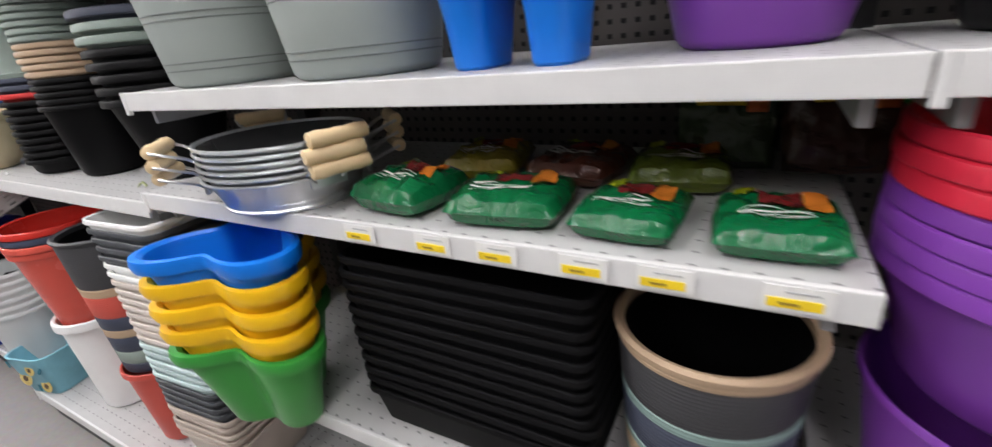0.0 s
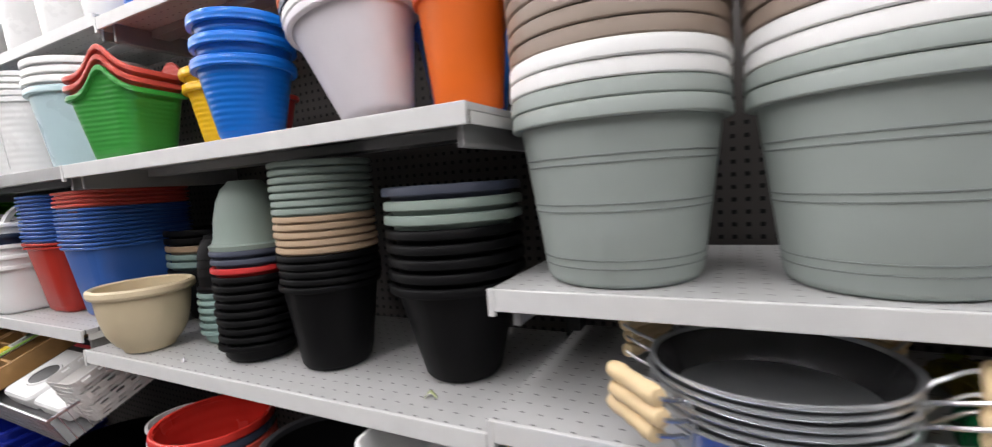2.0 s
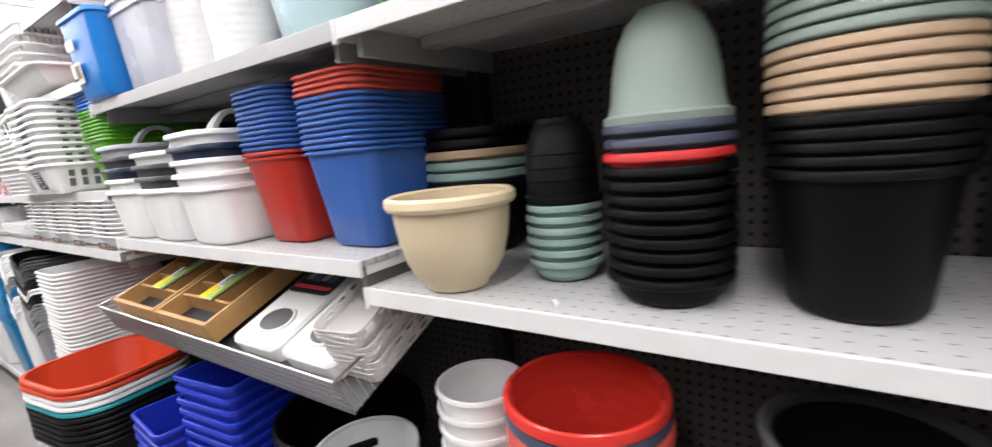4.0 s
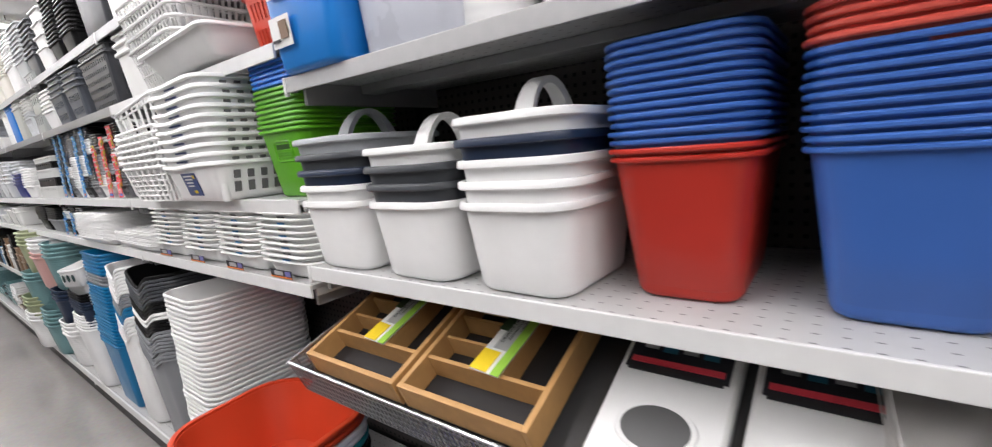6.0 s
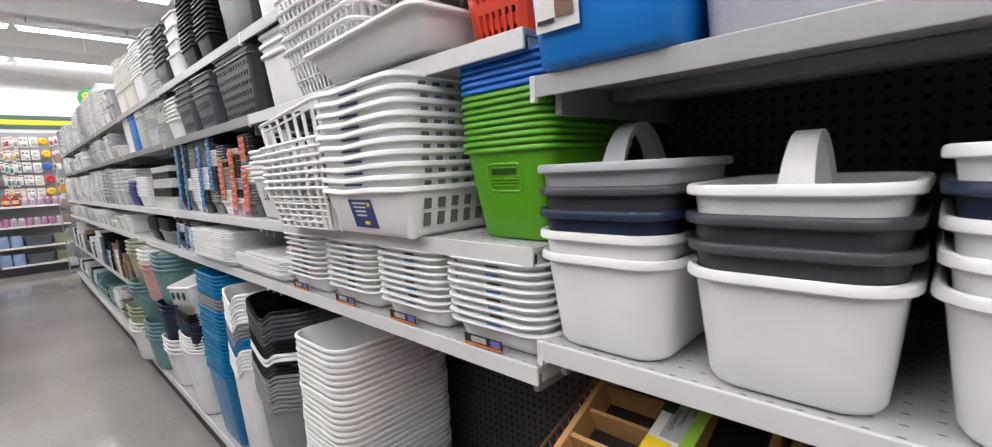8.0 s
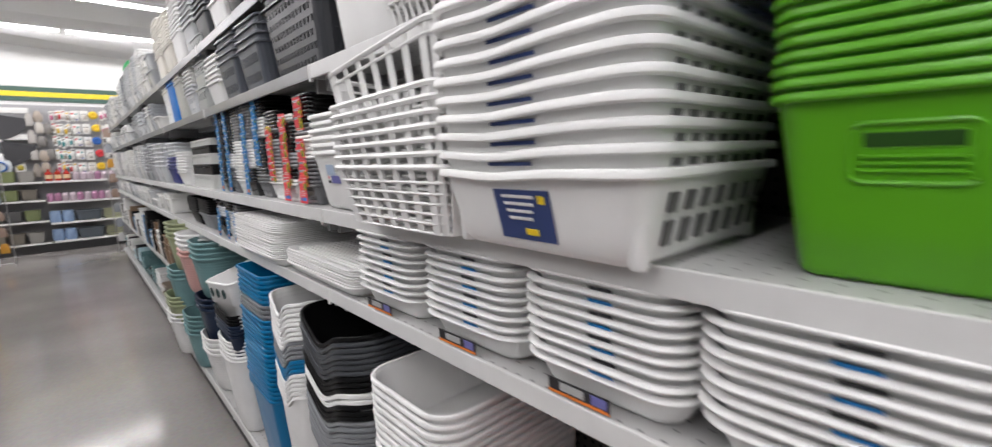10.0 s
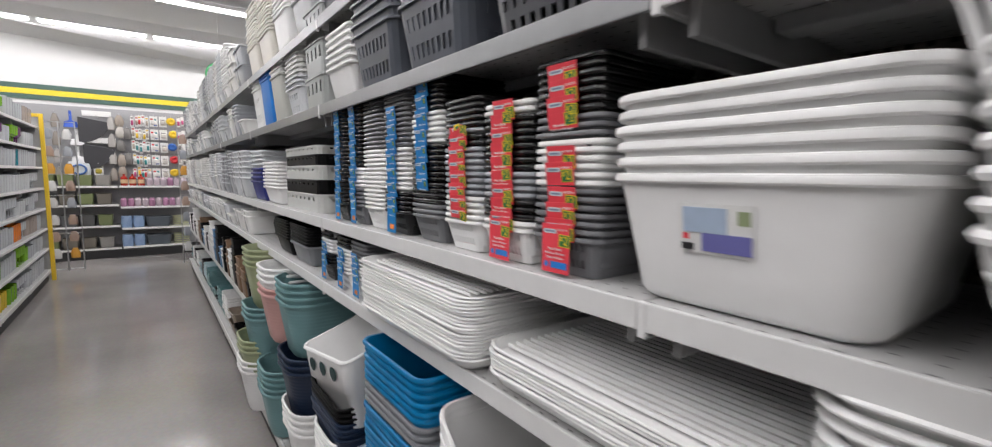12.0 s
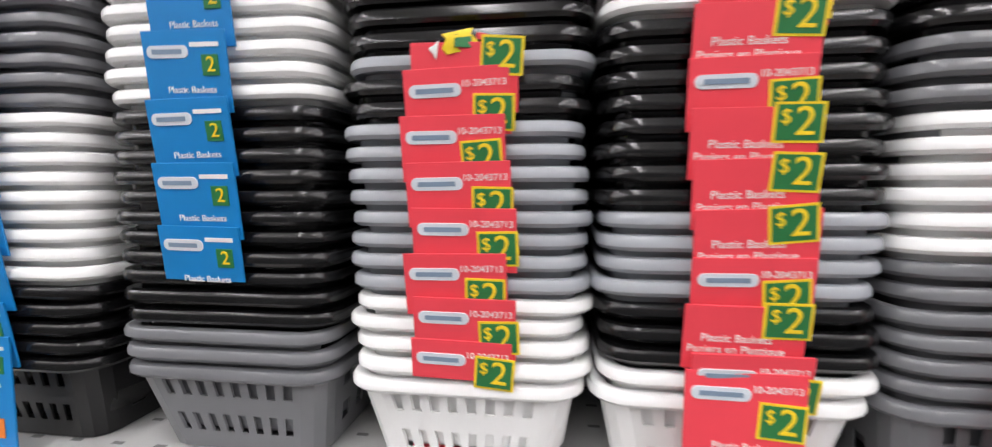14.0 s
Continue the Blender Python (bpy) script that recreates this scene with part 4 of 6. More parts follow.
# sloping wire tray with wooden organisers
SL_A = math.degrees(math.atan2(0.19, 0.46))
TR = pose(-2.95, 0.475, 0.73, SL_A, 0, 0)
wt = part("wire_tray", tube_path([(-0.6, 0, 0.09), (0.6, 0, 0.09), (0.6, 0.48, 0.05), (-0.6, 0.48, 0.05)], 0.0045, CHROME, 8, True), None, "", TR)
mesh_rods = [tube_path([(-0.6 + 0.0125 * i, 0, 0.09), (-0.6 + 0.0125 * i, 0.0, 0.0)], 0.0012, CHROME, 4) for i in range(97)]
mesh_rods += [tube_path([(-0.6, 0, 0.018 * j), (0.6, 0, 0.018 * j)], 0.0012, CHROME, 4) for j in range(5)]
part("front_mesh", merged(mesh_rods), wt, "fine wire mesh front")
for sx in (-1, 1):
    part("side_mesh", merged([tube_path([(sx * 0.6, 0.02 * i, 0.088 - 0.0016 * i), (sx * 0.6, 0.02 * i, 0)], 0.0012, CHROME, 4) for i in range(25)]), wt)
part("tray_floor", box_mesh(1.2, 0.48, 0.003, plain("tray_sheet", (0.09, 0.09, 0.092), 0.5, 0.4), 0.001, (0, 0.24, 0)), wt)
tagged(wt, "sloping chrome wire display tray below the shelf", "wire tray")
ORG_W = plain("bamboo", (0.48, 0.27, 0.10), 0.45, 0, 35, 0.2, 0.06)
# near-black floor colour carries the shade of deep compartments
ORG_SHADE = plain("organiser_floor_shade", (0.012, 0.011, 0.012), 0.6)
for i, ox in enumerate((-3.375, -3.06)):
    og = part("drawer_organiser", box_mesh(0.30, 0.40, 0.006, ORG_SHADE, 0.001), None, "", TR @ pose(ox + 2.95, 0.235, 0.03))
    for sx in (-1, 1):
        part("side", box_mesh(0.012, 0.40, 0.062, ORG_W, 0.002, (sx * 0.145, 0, 0)), og)
    for sy in (-1, 1):
        part("end", box_mesh(0.278, 0.012, 0.062, ORG_W, 0.002, (0, sy * 0.194, 0)), og)
    part("divider", box_mesh(0.278, 0.009, 0.054, ORG_W, 0.001, (0, -0.112, 0.003)), og)
    for sy in (-0.05, 0.012, 0.075, 0.135):
        part("divider", box_mesh(0.172, 0.007, 0.05, ORG_W, 0.001, (-0.052, sy, 0.003)), og)
    part("divider", box_mesh(0.009, 0.29, 0.054, ORG_W, 0.001, (0.04, 0.039, 0.003)), og)
    card = part("label", box_mesh(0.07, 0.2, 0.003, PAPER_W, 0.0005, (0, 0, 0)), og, "white and green printed card", pose(0.018, -0.02, 0.0625, 0, 0, -4))
    part("picture", box_mesh(0.024, 0.09, 0.0015, plain("print_dark_green", (0.03, 0.06, 0.025), 0.4), 0.0002, (-0.026, 0.05, 0.003)), card)
    part("print_field", box_mesh(0.034, 0.14, 0.001, plain("print_grey", (0.42, 0.43, 0.43), 0.4), 0, (-0.001, 0.028, 0.003)), card)
    part("green_band", box_mesh(0.02, 0.2, 0.002, LIME_L, 0, (0.026, 0, 0.003)), card)
    part("yellow_corner", box_mesh(0.04, 0.05, 0.002, YELLOW_L, 0, (-0.014, -0.074, 0.0032)), card)
    for q, wd in enumerate((("DRAWER ORGANIZER", 0.011), ("ORGANIZADOR PARA", 0.009), ("CAJONES", 0.009))):
        part("lettering", text_mesh(wd[0], wd[1], BLACK_L), card, "", pose(-0.008 + 0.0105 * q, 0.03, 0.0046, 0, 0, 90))
    tagged(og, "open bamboo drawer organiser with a printed card in the wire tray", "organiser", "drawer organisers")
for i, ox in enumerate((-2.745, -2.535)):
    m = plastic(WHITE, 0.4)
    dsp = part("white_organiser", sweep([(0, 0.185, 0.36, 0.02), (0.04, 0.19, 0.37, 0.025), (0.048, 0.18, 0.36, 0.02)], [m], 4), None, "", TR @ pose(ox + 2.95, 0.23, 0.006))
    # solid dark disc on the closed top, coloured like the shade inside a hole
    part("opening", lathe([(0.05, 0.0), (0.055, 0.003), (0.05, 0.004)], [plastic((0.12, 0.12, 0.12), 0.5)], 28, None, 1.0, 0.75), dsp, "dark oval disc painted as a shaded opening", pose(0, -0.1, 0.0465))
    part("opening_ring", lathe([(0.052, 0), (0.062, 0.002), (0.06, 0.006), (0.052, 0.005)], [m], 28, None, 1.0, 0.75, False), dsp, "", pose(0, -0.1, 0.0475))
    part("card", box_mesh(0.165, 0.165, 0.002, plain("card_night", (0.02, 0.022, 0.03), 0.4), 0, (0, 0.09, 0.049)), dsp, "dark blue and red printed card")
    part("card_edge", box_mesh(0.152, 0.012, 0.0022, BLACK_L, 0, (0, 0.006, 0.051)), dsp)
    for q in range(4):
        part("card_picture", box_mesh(0.024, 0.034 + 0.008 * (q % 2), 0.0015, plain("print_teal", (0.03, 0.16, 0.24), 0.4) if q % 2 else plain("print_grey", (0.42, 0.43, 0.43), 0.4), 0, (-0.05 + 0.033 * q, 0.07, 0.0515)), dsp)
    part("card_band", box_mesh(0.15, 0.012, 0.002, RED_L, 0, (0, 0.024, 0.0515)), dsp)
    tagged(dsp, "white plastic organiser with an oval opening and printed card", "organiser", "white organisers")
for i in range(9):
    cr = lattice([(0, 0.13, 0.3, 0.02), (0.008, 0.13, 0.3, 0.02), (0.02, 0.135, 0.305, 0.02), (0.026, 0.136, 0.306, 0.02)], 12, lambda a, b, s: a == 1 and b % 2 == 0, plastic((0.7, 0.68, 0.66), 0.3)) if i == 0 else cr
    o = part("woven_basket", cr, None, "", TR @ pose(-2.41 + 2.95, 0.22, 0.006 + 0.014 * i, 0, 0, 3 * (i % 3)))
    tagged(o, "white openwork basket wrapped in clear film in the wire tray", "basket", "wrapped baskets")

# under the wire tray
stack("crate", "crate", "blue crates", -3.02, 0.62, 0.141, (0.25, 0.3, 0.14, 0.22, 0.26, 0.02, 0.008, 0.014), C(((0.01, 0.03, 0.42), "deep blue", 12)), 0.034, "plastic crate", turn=6)
stack("crate", "crate", "blue crates", -3.27, 0.56, 0.141, (0.24, 0.3, 0.14, 0.21, 0.26, 0.02, 0.008, 0.014), C(((0.01, 0.03, 0.42), "deep blue", 7)), 0.034, "plastic crate", turn=-5)
stack("laundry_tub", "tub", "black tubs", -2.68, 0.7, 0.141, round_dims(0.19, 0.15, 0.34, 0.01, 0.02), C((BLACK, "black", 3)), 0.03, "round plastic tub below the wire tray", k=12)
stack("bucket", "bucket", "white buckets", -2.435, 0.55, 0.141, round_dims(0.11, 0.08, 0.3, 0.006, 0.016), C(((0.6, 0.62, 0.62), "pale grey", 6)), 0.03, "round plastic bucket", k=12)
stack("basin", "basin", "wide basins", -3.83, 0.50, 0.141, (0.44, 0.40, 0.2, 0.32, 0.3, 0.12, 0.014, 0.016), C((BK, "black", 6), ((0.02, 0.3, 0.33), "teal", 1), (WHITE, "white", 2), ((0.6, 0.06, 0.02), "orange-red", 2)), 0.021, "wide plastic basin", k=8, turn=8)


# ---- bay of baskets: middle shelf ----
ZM = 1.181
green_bins = stack("storage_bin", "storage bin", "green bins", -3.648, 0.705, ZM, (0.21, 0.29, 0.172, 0.165, 0.24, 0.025, 0.007, 0.009), C((LIME, "lime green", 9), (BLUEP, "blue", 5)), 0.0122, "plastic storage bin", rough=0.3)
gf = green_bins[0]
# darkened lime for a solid block that gives the grip slot its shade
grip_shade = plastic((0.015, 0.07, 0.003), 0.5)
face = pose(-0.002, -0.1375, 0.1165, 8.3, 0, 0)
part("grip_frame", tube_path([(px, 0, pz) for px, pz in outline(0.08, 0.05, 0.009, 4, 1)], 0.0022, plastic(LIME, 0.3), 6, True), gf, "moulded frame round the grip", face)
part("grip", merged([tube_path([(px, 0.001, 0.011 + pz) for px, pz in outline(0.064, 0.013, 0.004, 3, 1)], 0.0014, plastic(LIME, 0.3), 5, True), box_mesh(0.063, 0.003, 0.0125, grip_shade, 0.001, (0, 0.001, 0.0048))]), gf, "grip slot with its shade as a dark green block", face)
for gz in (0.0, -0.006, -0.012):
    part("grip_line", box_mesh(0.066, 0.003, 0.0025, plastic(LIME, 0.3), 0.001), gf, "", face @ pose(0, -0.0005, gz - 0.004))


def lattice_basket(w, d, h, col, rows, cols, hole, rim=0.006, foot=0.86):
    """Openwork basket: pierced wall and a rolled rim."""
    key = ("lat", w, d, h, col, rows, cols, foot)
    if key not in SHAPES:
        mat = plastic(col, 0.33)
        rings = [(h * i / rows, w * (foot + (1 - foot) * i / rows), d * (foot + (1 - foot) * i / rows), 0.03) for i in range(rows + 1)]
        wall = lattice(rings, cols, hole, mat)
        rr = [(h - 0.004, w, d, 0.03), (h - 0.004, w + 2 * rim, d + 2 * rim, 0.035), (h + 0.002, w + 2 * rim, d + 2 * rim, 0.035), (h + 0.004, w + rim, d + rim, 0.033), (h + 0.001, w - 0.006, d - 0.006, 0.03), (h - 0.004, w, d, 0.03)]
        SHAPES[key] = (wall, sweep(rr, [mat], 4, 1, None, None, False, False))
    return SHAPES[key]


def open_basket(name, label, category, group, at, w, d, h, col, rows, cols, hole, rim=0.006, foot=0.86):
    wall, ring = lattice_basket(w, d, h, col, rows, cols, hole, rim, foot)
    ob = part(name, wall, None, "", at)
    part("rim", ring, ob)
    return tagged(ob, label, category, group)


# stacked white baskets with a wavy rim and a navy card
wavy = lambda x, y: -0.005 * math.exp(-((abs(y) - 0.0) * 7) ** 2 * 0) * math.exp(-((x + 0.12) * 5) ** 2)
wb = stack("plastic_basket", "basket", "white baskets", -3.994, 0.637, ZM, (0.345, 0.35, 0.108, 0.30, 0.295, 0.04, 0.008, 0.0115), C((WHITE, "white", 10)), 0.0245, "deep plastic basket with a wavy rim", k=6, wave=wavy, m=14, rough=0.3)
_card = plate("label", 0.095, 0.066, NAVY_L, wb[0], pose(0.002, -0.1535, 0.018, 15), "navy printed card")
for q in range(4):
    plate("print", 0.055 - 0.005 * q, 0.0035, PAPER_W, _card, pose(-0.005, -0.0014, 0.056 - 0.0095 * q))
plate("print", 0.02, 0.008, YELLOW_L, _card, pose(0.01, -0.0014, 0.008))
plate("print", 0.01, 0.01, YELLOW_L, _card, pose(0.035, -0.0014, 0.05))
for q in range(9):
    plate("label_edge", 0.075, 0.0045, NAVY_L, wb[q + 1], pose(-0.012 + 0.004 * (q % 3), -0.1735, 0.0865, 15), "folded navy card edge")
# dark grey blocks on the solid wall show the shade of slots
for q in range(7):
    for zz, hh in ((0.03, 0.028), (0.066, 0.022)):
        part("pierced_slot", box_mesh(0.004, 0.017, hh, plastic((0.16, 0.16, 0.16), 0.6), 0.0015), wb[0], "dark block painted as a shaded slot", pose(0.1496 + (zz + hh / 2) * 0.208, -0.108 + 0.036 * q, zz - 0.006, 0, 12, 0))
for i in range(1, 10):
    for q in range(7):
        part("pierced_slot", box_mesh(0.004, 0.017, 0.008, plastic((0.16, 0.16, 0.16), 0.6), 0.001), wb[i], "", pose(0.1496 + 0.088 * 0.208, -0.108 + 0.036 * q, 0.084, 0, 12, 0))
for sx in (-1, 1):
    for sy in (-1, 1):
        part("foot", lathe([(0.009, 0.0), (0.011, 0.004), (0.013, 0.05)], [plastic(WHITE, 0.3)], 14), wb[0], "", pose(sx * 0.145, sy * 0.135, 0.0))

# lattice baskets, the top one tall and tilted
def wire_basket(w, d, h, rails, step=0.056, half=0.0095):
    """Moulded openwork basket of slats and thin rails, tapering to its foot."""
    key = ("wire", w, d, h, rails, step)
    if key not in SHAPES:
        mat = plastic(WHITE, 0.3)
        k = 5

        def loop(z, rad):
            f = 0.84 + 0.16 * z / h
            return tube_path([(x, y, z) for x, y in outline(w * f, d * f, 0.04, k, 1)], rad, mat, 6, True)

        walls = [loop(h * q, 0.0028) for q in rails]
        slats = []
        top = loop(h, 0.005)
        per = outline(w, d, 0.04, 3, max(4, int(w / step)))
        for x, y in per:
            a, b = (x * 0.84, y * 0.84), (x * 0.995, y * 0.995)
            tx, ty = (half, 0.0014) if abs(y) / d > abs(x) / w else (0.0014, half)
            vs = [(a[0] + sx * tx, a[1] + sy * ty, 0) for sx, sy in ((-1, -1), (1, -1), (1, 1), (-1, 1))] + [(b[0] + sx * tx * 0.8, b[1] + sy * ty * 0.8, h) for sx, sy in ((-1, -1), (1, -1), (1, 1), (-1, 1))]
            slats.append(mesh_of(vs, [(3, 2, 1, 0), (4, 5, 6, 7), (0, 1, 5, 4), (1, 2, 6, 5), (2, 3, 7, 6), (3, 0, 4, 7)], [mat], smooth=False))
        floor_bars = [box_mesh(w * 0.82, 0.008, 0.003, mat, 0, (0, -d * 0.4 + d * 0.8 * i / 6, 0)) for i in range(7)] + [box_mesh(0.008, d * 0.82, 0.003, mat, 0, (-w * 0.4 + w * 0.8 * i / 6, 0, 0.0005)) for i in range(7)]
        SHAPES[key] = (walls, top, slats, floor_bars)
    return SHAPES[key]


def put_wire(at, w, d, h, rails, label, step=0.056, half=0.0095):
    walls, top, slats, bars = wire_basket(w, d, h, rails, step, half)
    ob = part("openwork_basket", walls[0], None, "", at)
    for me in walls[1:]:
        part("rail", me, ob)
    part("rim", top, ob)
    for me in slats:
        part("slat", me, ob)
    for me in bars:
        part("floor_bar", me, ob)
    tagged(ob, label, "basket", "openwork baskets")


for i in range(7):
    put_wire(pose(-4.325, 0.622, ZM + 0.001 + 0.0195 * i, 0, -0.3 * i, 1.5), 0.375, 0.335, 0.108, (0.02, 0.17, 0.32, 0.47, 0.62, 0.78) if i == 0 else (0.02, 0.5), "white openwork plastic basket in a nested stack")
put_wire(pose(-4.335, 0.632, ZM + 0.134, -3, -7, 2), 0.38, 0.34, 0.165, (0.02, 0.3, 0.88), "tilted white openwork plastic basket on a stack")

wt_b = stack("storage_tub", "storage tub", "white tubs", -4.686, 0.685, ZM, (0.30, 0.31, 0.146, 0.245, 0.26, 0.045, 0.006, 0.0105), C((WHITE, "white", 6)), 0.0178, "deep plastic storage tub", k=6, rough=0.3)
plate("label", 0.078, 0.052, PAPER_W, wt_b[0], pose(-0.012, -0.1435, 0.064, 9), "printed paper sticker")
plate("label_print", 0.046, 0.026, plain("print_pale_blue", (0.42, 0.52, 0.66), 0.4), wt_b[0], pose(-0.022, -0.1485, 0.086, 9))
plate("label_print", 0.05, 0.019, plain("print_violet", (0.16, 0.16, 0.42), 0.4), wt_b[0], pose(0.0, -0.1455, 0.067, 9))
plate("label_print", 0.012, 0.014, plain("print_olive", (0.3, 0.36, 0.2), 0.4), wt_b[0], pose(0.018, -0.149, 0.096, 9))
plate("label_print", 0.006, 0.006, RED_L, wt_b[0], pose(-0.043, -0.1465, 0.078, 9))
plate("label_print", 0.013, 0.007, BLACK_L, wt_b[0], pose(-0.041, -0.1455, 0.067, 9))

# small baskets with card sleeves
PLATE_L = plain("label_plate", (0.62, 0.66, 0.7), 0.4, 0, 60, 0.05, 0.01)
GR = (0.165, 0.168, 0.178)
pierce = lambda a, b, s: a in (1, 3) and b % 2 == 1 and 0 < b < 16


def sleeve(ob, w, d, red, n, first, below):
    """The card round a basket: coloured panel, pale maker's plate, price square; its foot is tucked behind the next card below."""
    tuck = 0.0 if first or not below else 0.0105
    top = 0.07 if first else (0.0218 if red else 0.0305) + tuck
    z0 = 0.004 if first else (0.0385 if red else 0.031) - tuck
    mat = RED_L if red else BLUE_L
    pw = w * (0.40 if red else 0.35)
    at_card = pose(JIT.uniform(-0.0022, 0.0022) + (0.001 if red else -0.001), -d / 2 - (0.0055 if first else 0.0022), z0, 0 if first else 8, JIT.uniform(-1.5, 1.5), 0)
    card = part("card_sleeve", box_mesh(pw, 0.0012, top, mat, 0.0003), ob, "red printed card sleeve" if red else "blue printed card sleeve", at_card)
    upper = red and not first and (n == 15 or (w == 0.134 and n in (4, 8, 10, 12, 16)))
    if not upper:
        part("maker_plate", sweep([(0, pw * 0.5, 0.0064, 0.003), (0.0005, pw * 0.49, 0.0062, 0.0029)], [PLATE_L], 4), card, "", pose(-pw * 0.2, -0.0006, top - 0.0105, 90, 0, 0))
        part("maker_bar", box_mesh(pw * 0.36, 0.0003, 0.0024, plain("print_steel", (0.2, 0.27, 0.36), 0.4), 0, (-pw * 0.2, -0.0012, top - 0.0117)), card)
        if red:
            part("lettering", text_mesh("10-2043713", 0.0046, PAPER_W), card, "", pose(pw * 0.26, -0.0007, top - 0.0078, 90, 0, 0))
        else:
            part("print_bar", box_mesh(pw * 0.34, 0.0004, 0.0022, PAPER_W, 0, (pw * 0.25, -0.0008, top - 0.0082)), card)
    if red:
        ang = JIT.uniform(-4, 4)
        drop = 0.0315 if first else JIT.uniform(0.0275, 0.0305) if below and not upper else JIT.uniform(0.0145, 0.018) if upper else 0.0255
        spot = pose(pw * 0.32 + JIT.uniform(-0.002, 0.002), -0.0008, top - drop, 0, ang, 0)
        part("price_square", box_mesh(pw * 0.39, 0.0005, 0.0176, YELLOW_L, 0), card, "", spot)
        part("price_field", box_mesh(pw * 0.34, 0.0005, 0.0154, GREEN_L, 0, (0, -0.0002, 0.0011)), card, "", spot)
        part("price_figure", text_mesh("2", 0.0178, YELLOW_L), card, "yellow price figure", spot @ pose(0.0025, -0.0006, 0.0088, 90, 0, 0))
        part("price_figure", text_mesh("$", 0.009, YELLOW_L), card, "", spot @ pose(-0.0055, -0.0006, 0.0112, 90, 0, 0))
        if upper:
            for q, wd in enumerate(("Plastic Baskets", "Paniers en Plastique")):
                part("lettering", text_mesh(wd, 0.0054, PAPER_W), card, "", pose(-pw * 0.06, -0.0007, top - 0.0162 - 0.0056 * q, 90, 0, 0))
    else:
        part("price_square", box_mesh(pw * 0.2, 0.0006, 0.0105, GREEN_L, 0.0003, (pw * 0.3, -0.0008, top - 0.0225)), card)
        part("price_figure", text_mesh("2", 0.0105, YELLOW_L), card, "", pose(pw * 0.31, -0.0013, top - 0.0172, 90, 0, 0))
        part("lettering", text_mesh("Plastic Baskets", 0.0048, PAPER_W), card, "", pose(0.002, -0.0007, top - 0.0295, 90, 0, 0))
    if first and red:
        for q, wd in enumerate(("Plastic Baskets", "Paniers en Plastique", "Cestas de Plastico")):
            part("lettering", text_mesh(wd, 0.0048, PAPER_W), card, "", pose(0, -0.0012, 0.0345 - 0.0062 * q, 90, 0, 0))
        part("blue_field", box_mesh(pw * 0.6, 0.0006, 0.0095, plain("print_blue", (0.02, 0.2, 0.6), 0.4), 0.0004, (pw * 0.14, -0.001, 0.007)), card)
        part("round_seal", lathe([(0.0042, 0), (0.0045, 0.0004), (0.004, 0.0006)], [plain("print_blue", (0.02, 0.2, 0.6), 0.4)], 20), card, "", pose(-pw * 0.32, -0.0008, 0.0115, 90, 0, 0))
    elif first:
        part("orange_field", box_mesh(pw * 0.5, 0.0006, 0.012, ORANGE_L, 0.0004, (pw * 0.1, -0.001, 0.008)), card)


def basket_stack(x, w, cols, sleeves, red, d=0.225, z=ZM, yf=0.552, pitch=0.0112):
    yc = yf + d / 2
    for i, (col, cw) in enumerate(cols):
        at = pose(x + JIT.uniform(-0.0025, 0.0025), yc + JIT.uniform(-0.0013, 0.0013), z + pitch * i, 0, 0, JIT.uniform(-0.6, 0.6))
        lab = f"{cw} plastic basket with slotted sides" + (" under a tall stack" if i == 0 else " in a tall nested stack")
        if i == 0:
            key = ("small", w, d, col)
            if key not in SHAPES:
                mat = plastic(col, 0.3)
                rings = [(0.05 * q / 4, (w - 0.012) * (0.84 + 0.16 * q / 4), (d - 0.012) * (0.88 + 0.12 * q / 4), 0.014) for q in range(5)]
                SHAPES[key] = lattice(rings, 17, pierce, mat, 0.0016)
            ob = part("small_basket", SHAPES[key], None, "", at)
            ring = tub_meshes(w - 0.012, d - 0.012, 0.058, (w - 0.012) * 0.85, (d - 0.012) * 0.88, 0.014, 0.006, 0.0079, col, rough=0.17)[1]
            part("rim", ring, ob)
            tagged(ob, lab, "basket", "small slotted baskets")
        else:
            ob = tub("small_basket", lab, "basket", "small slotted baskets", at, (w - 0.012, d - 0.012, 0.058, (w - 0.012) * 0.85, (d - 0.012) * 0.88, 0.014, 0.006, 0.0079), col, rough=0.17)
        if i in sleeves:
            sleeve(ob, w, d, red, i, i == 0, i - 2 in sleeves or i - 3 in sleeves)
        elif i == 0 and red:
            slip = part("inner_card", box_mesh(w * 0.5, 0.001, 0.04, RED_L, 0.0003), ob, "red and blue card behind the slots", pose(0, -d * 0.44 + 0.009, 0.006, 7))
            part("blue_field", box_mesh(w * 0.26, 0.0006, 0.011, plain("print_blue", (0.02, 0.2, 0.6), 0.4), 0, (0.008, -0.001, 0.024)), slip)


W3, B3, G3, L3 = (WHITE, "white"), (BK, "black"), (GR, "grey"), ((0.34, 0.355, 0.38), "light grey")
r = lambda *g: [c for c, n in g for _ in range(n)]
basket_stack(-5.203, 0.130, r((W3, 5), (L3, 8), (B3, 2), (L3, 1), (B3, 5)), (2, 4, 6, 8, 10, 12, 14, 15), True)
basket_stack(-5.068, 0.134, r((W3, 2), (B3, 3), (L3, 4), (B3, 8), (W3, 2)), (0, 2, 4, 6, 8, 10, 12, 14, 16, 18), True)
basket_stack(-4.932, 0.136, r((G3, 7), (W3, 6), (G3, 3), (B3, 7)), (0, 2, 4, 6, 9, 11, 15, 17, 19, 21), True)
basket_stack(-5.343, 0.136, r((G3, 3), (B3, 11), (W3, 6), (B3, 8)), (7, 10, 13, 16, 19, 22, 25), False)
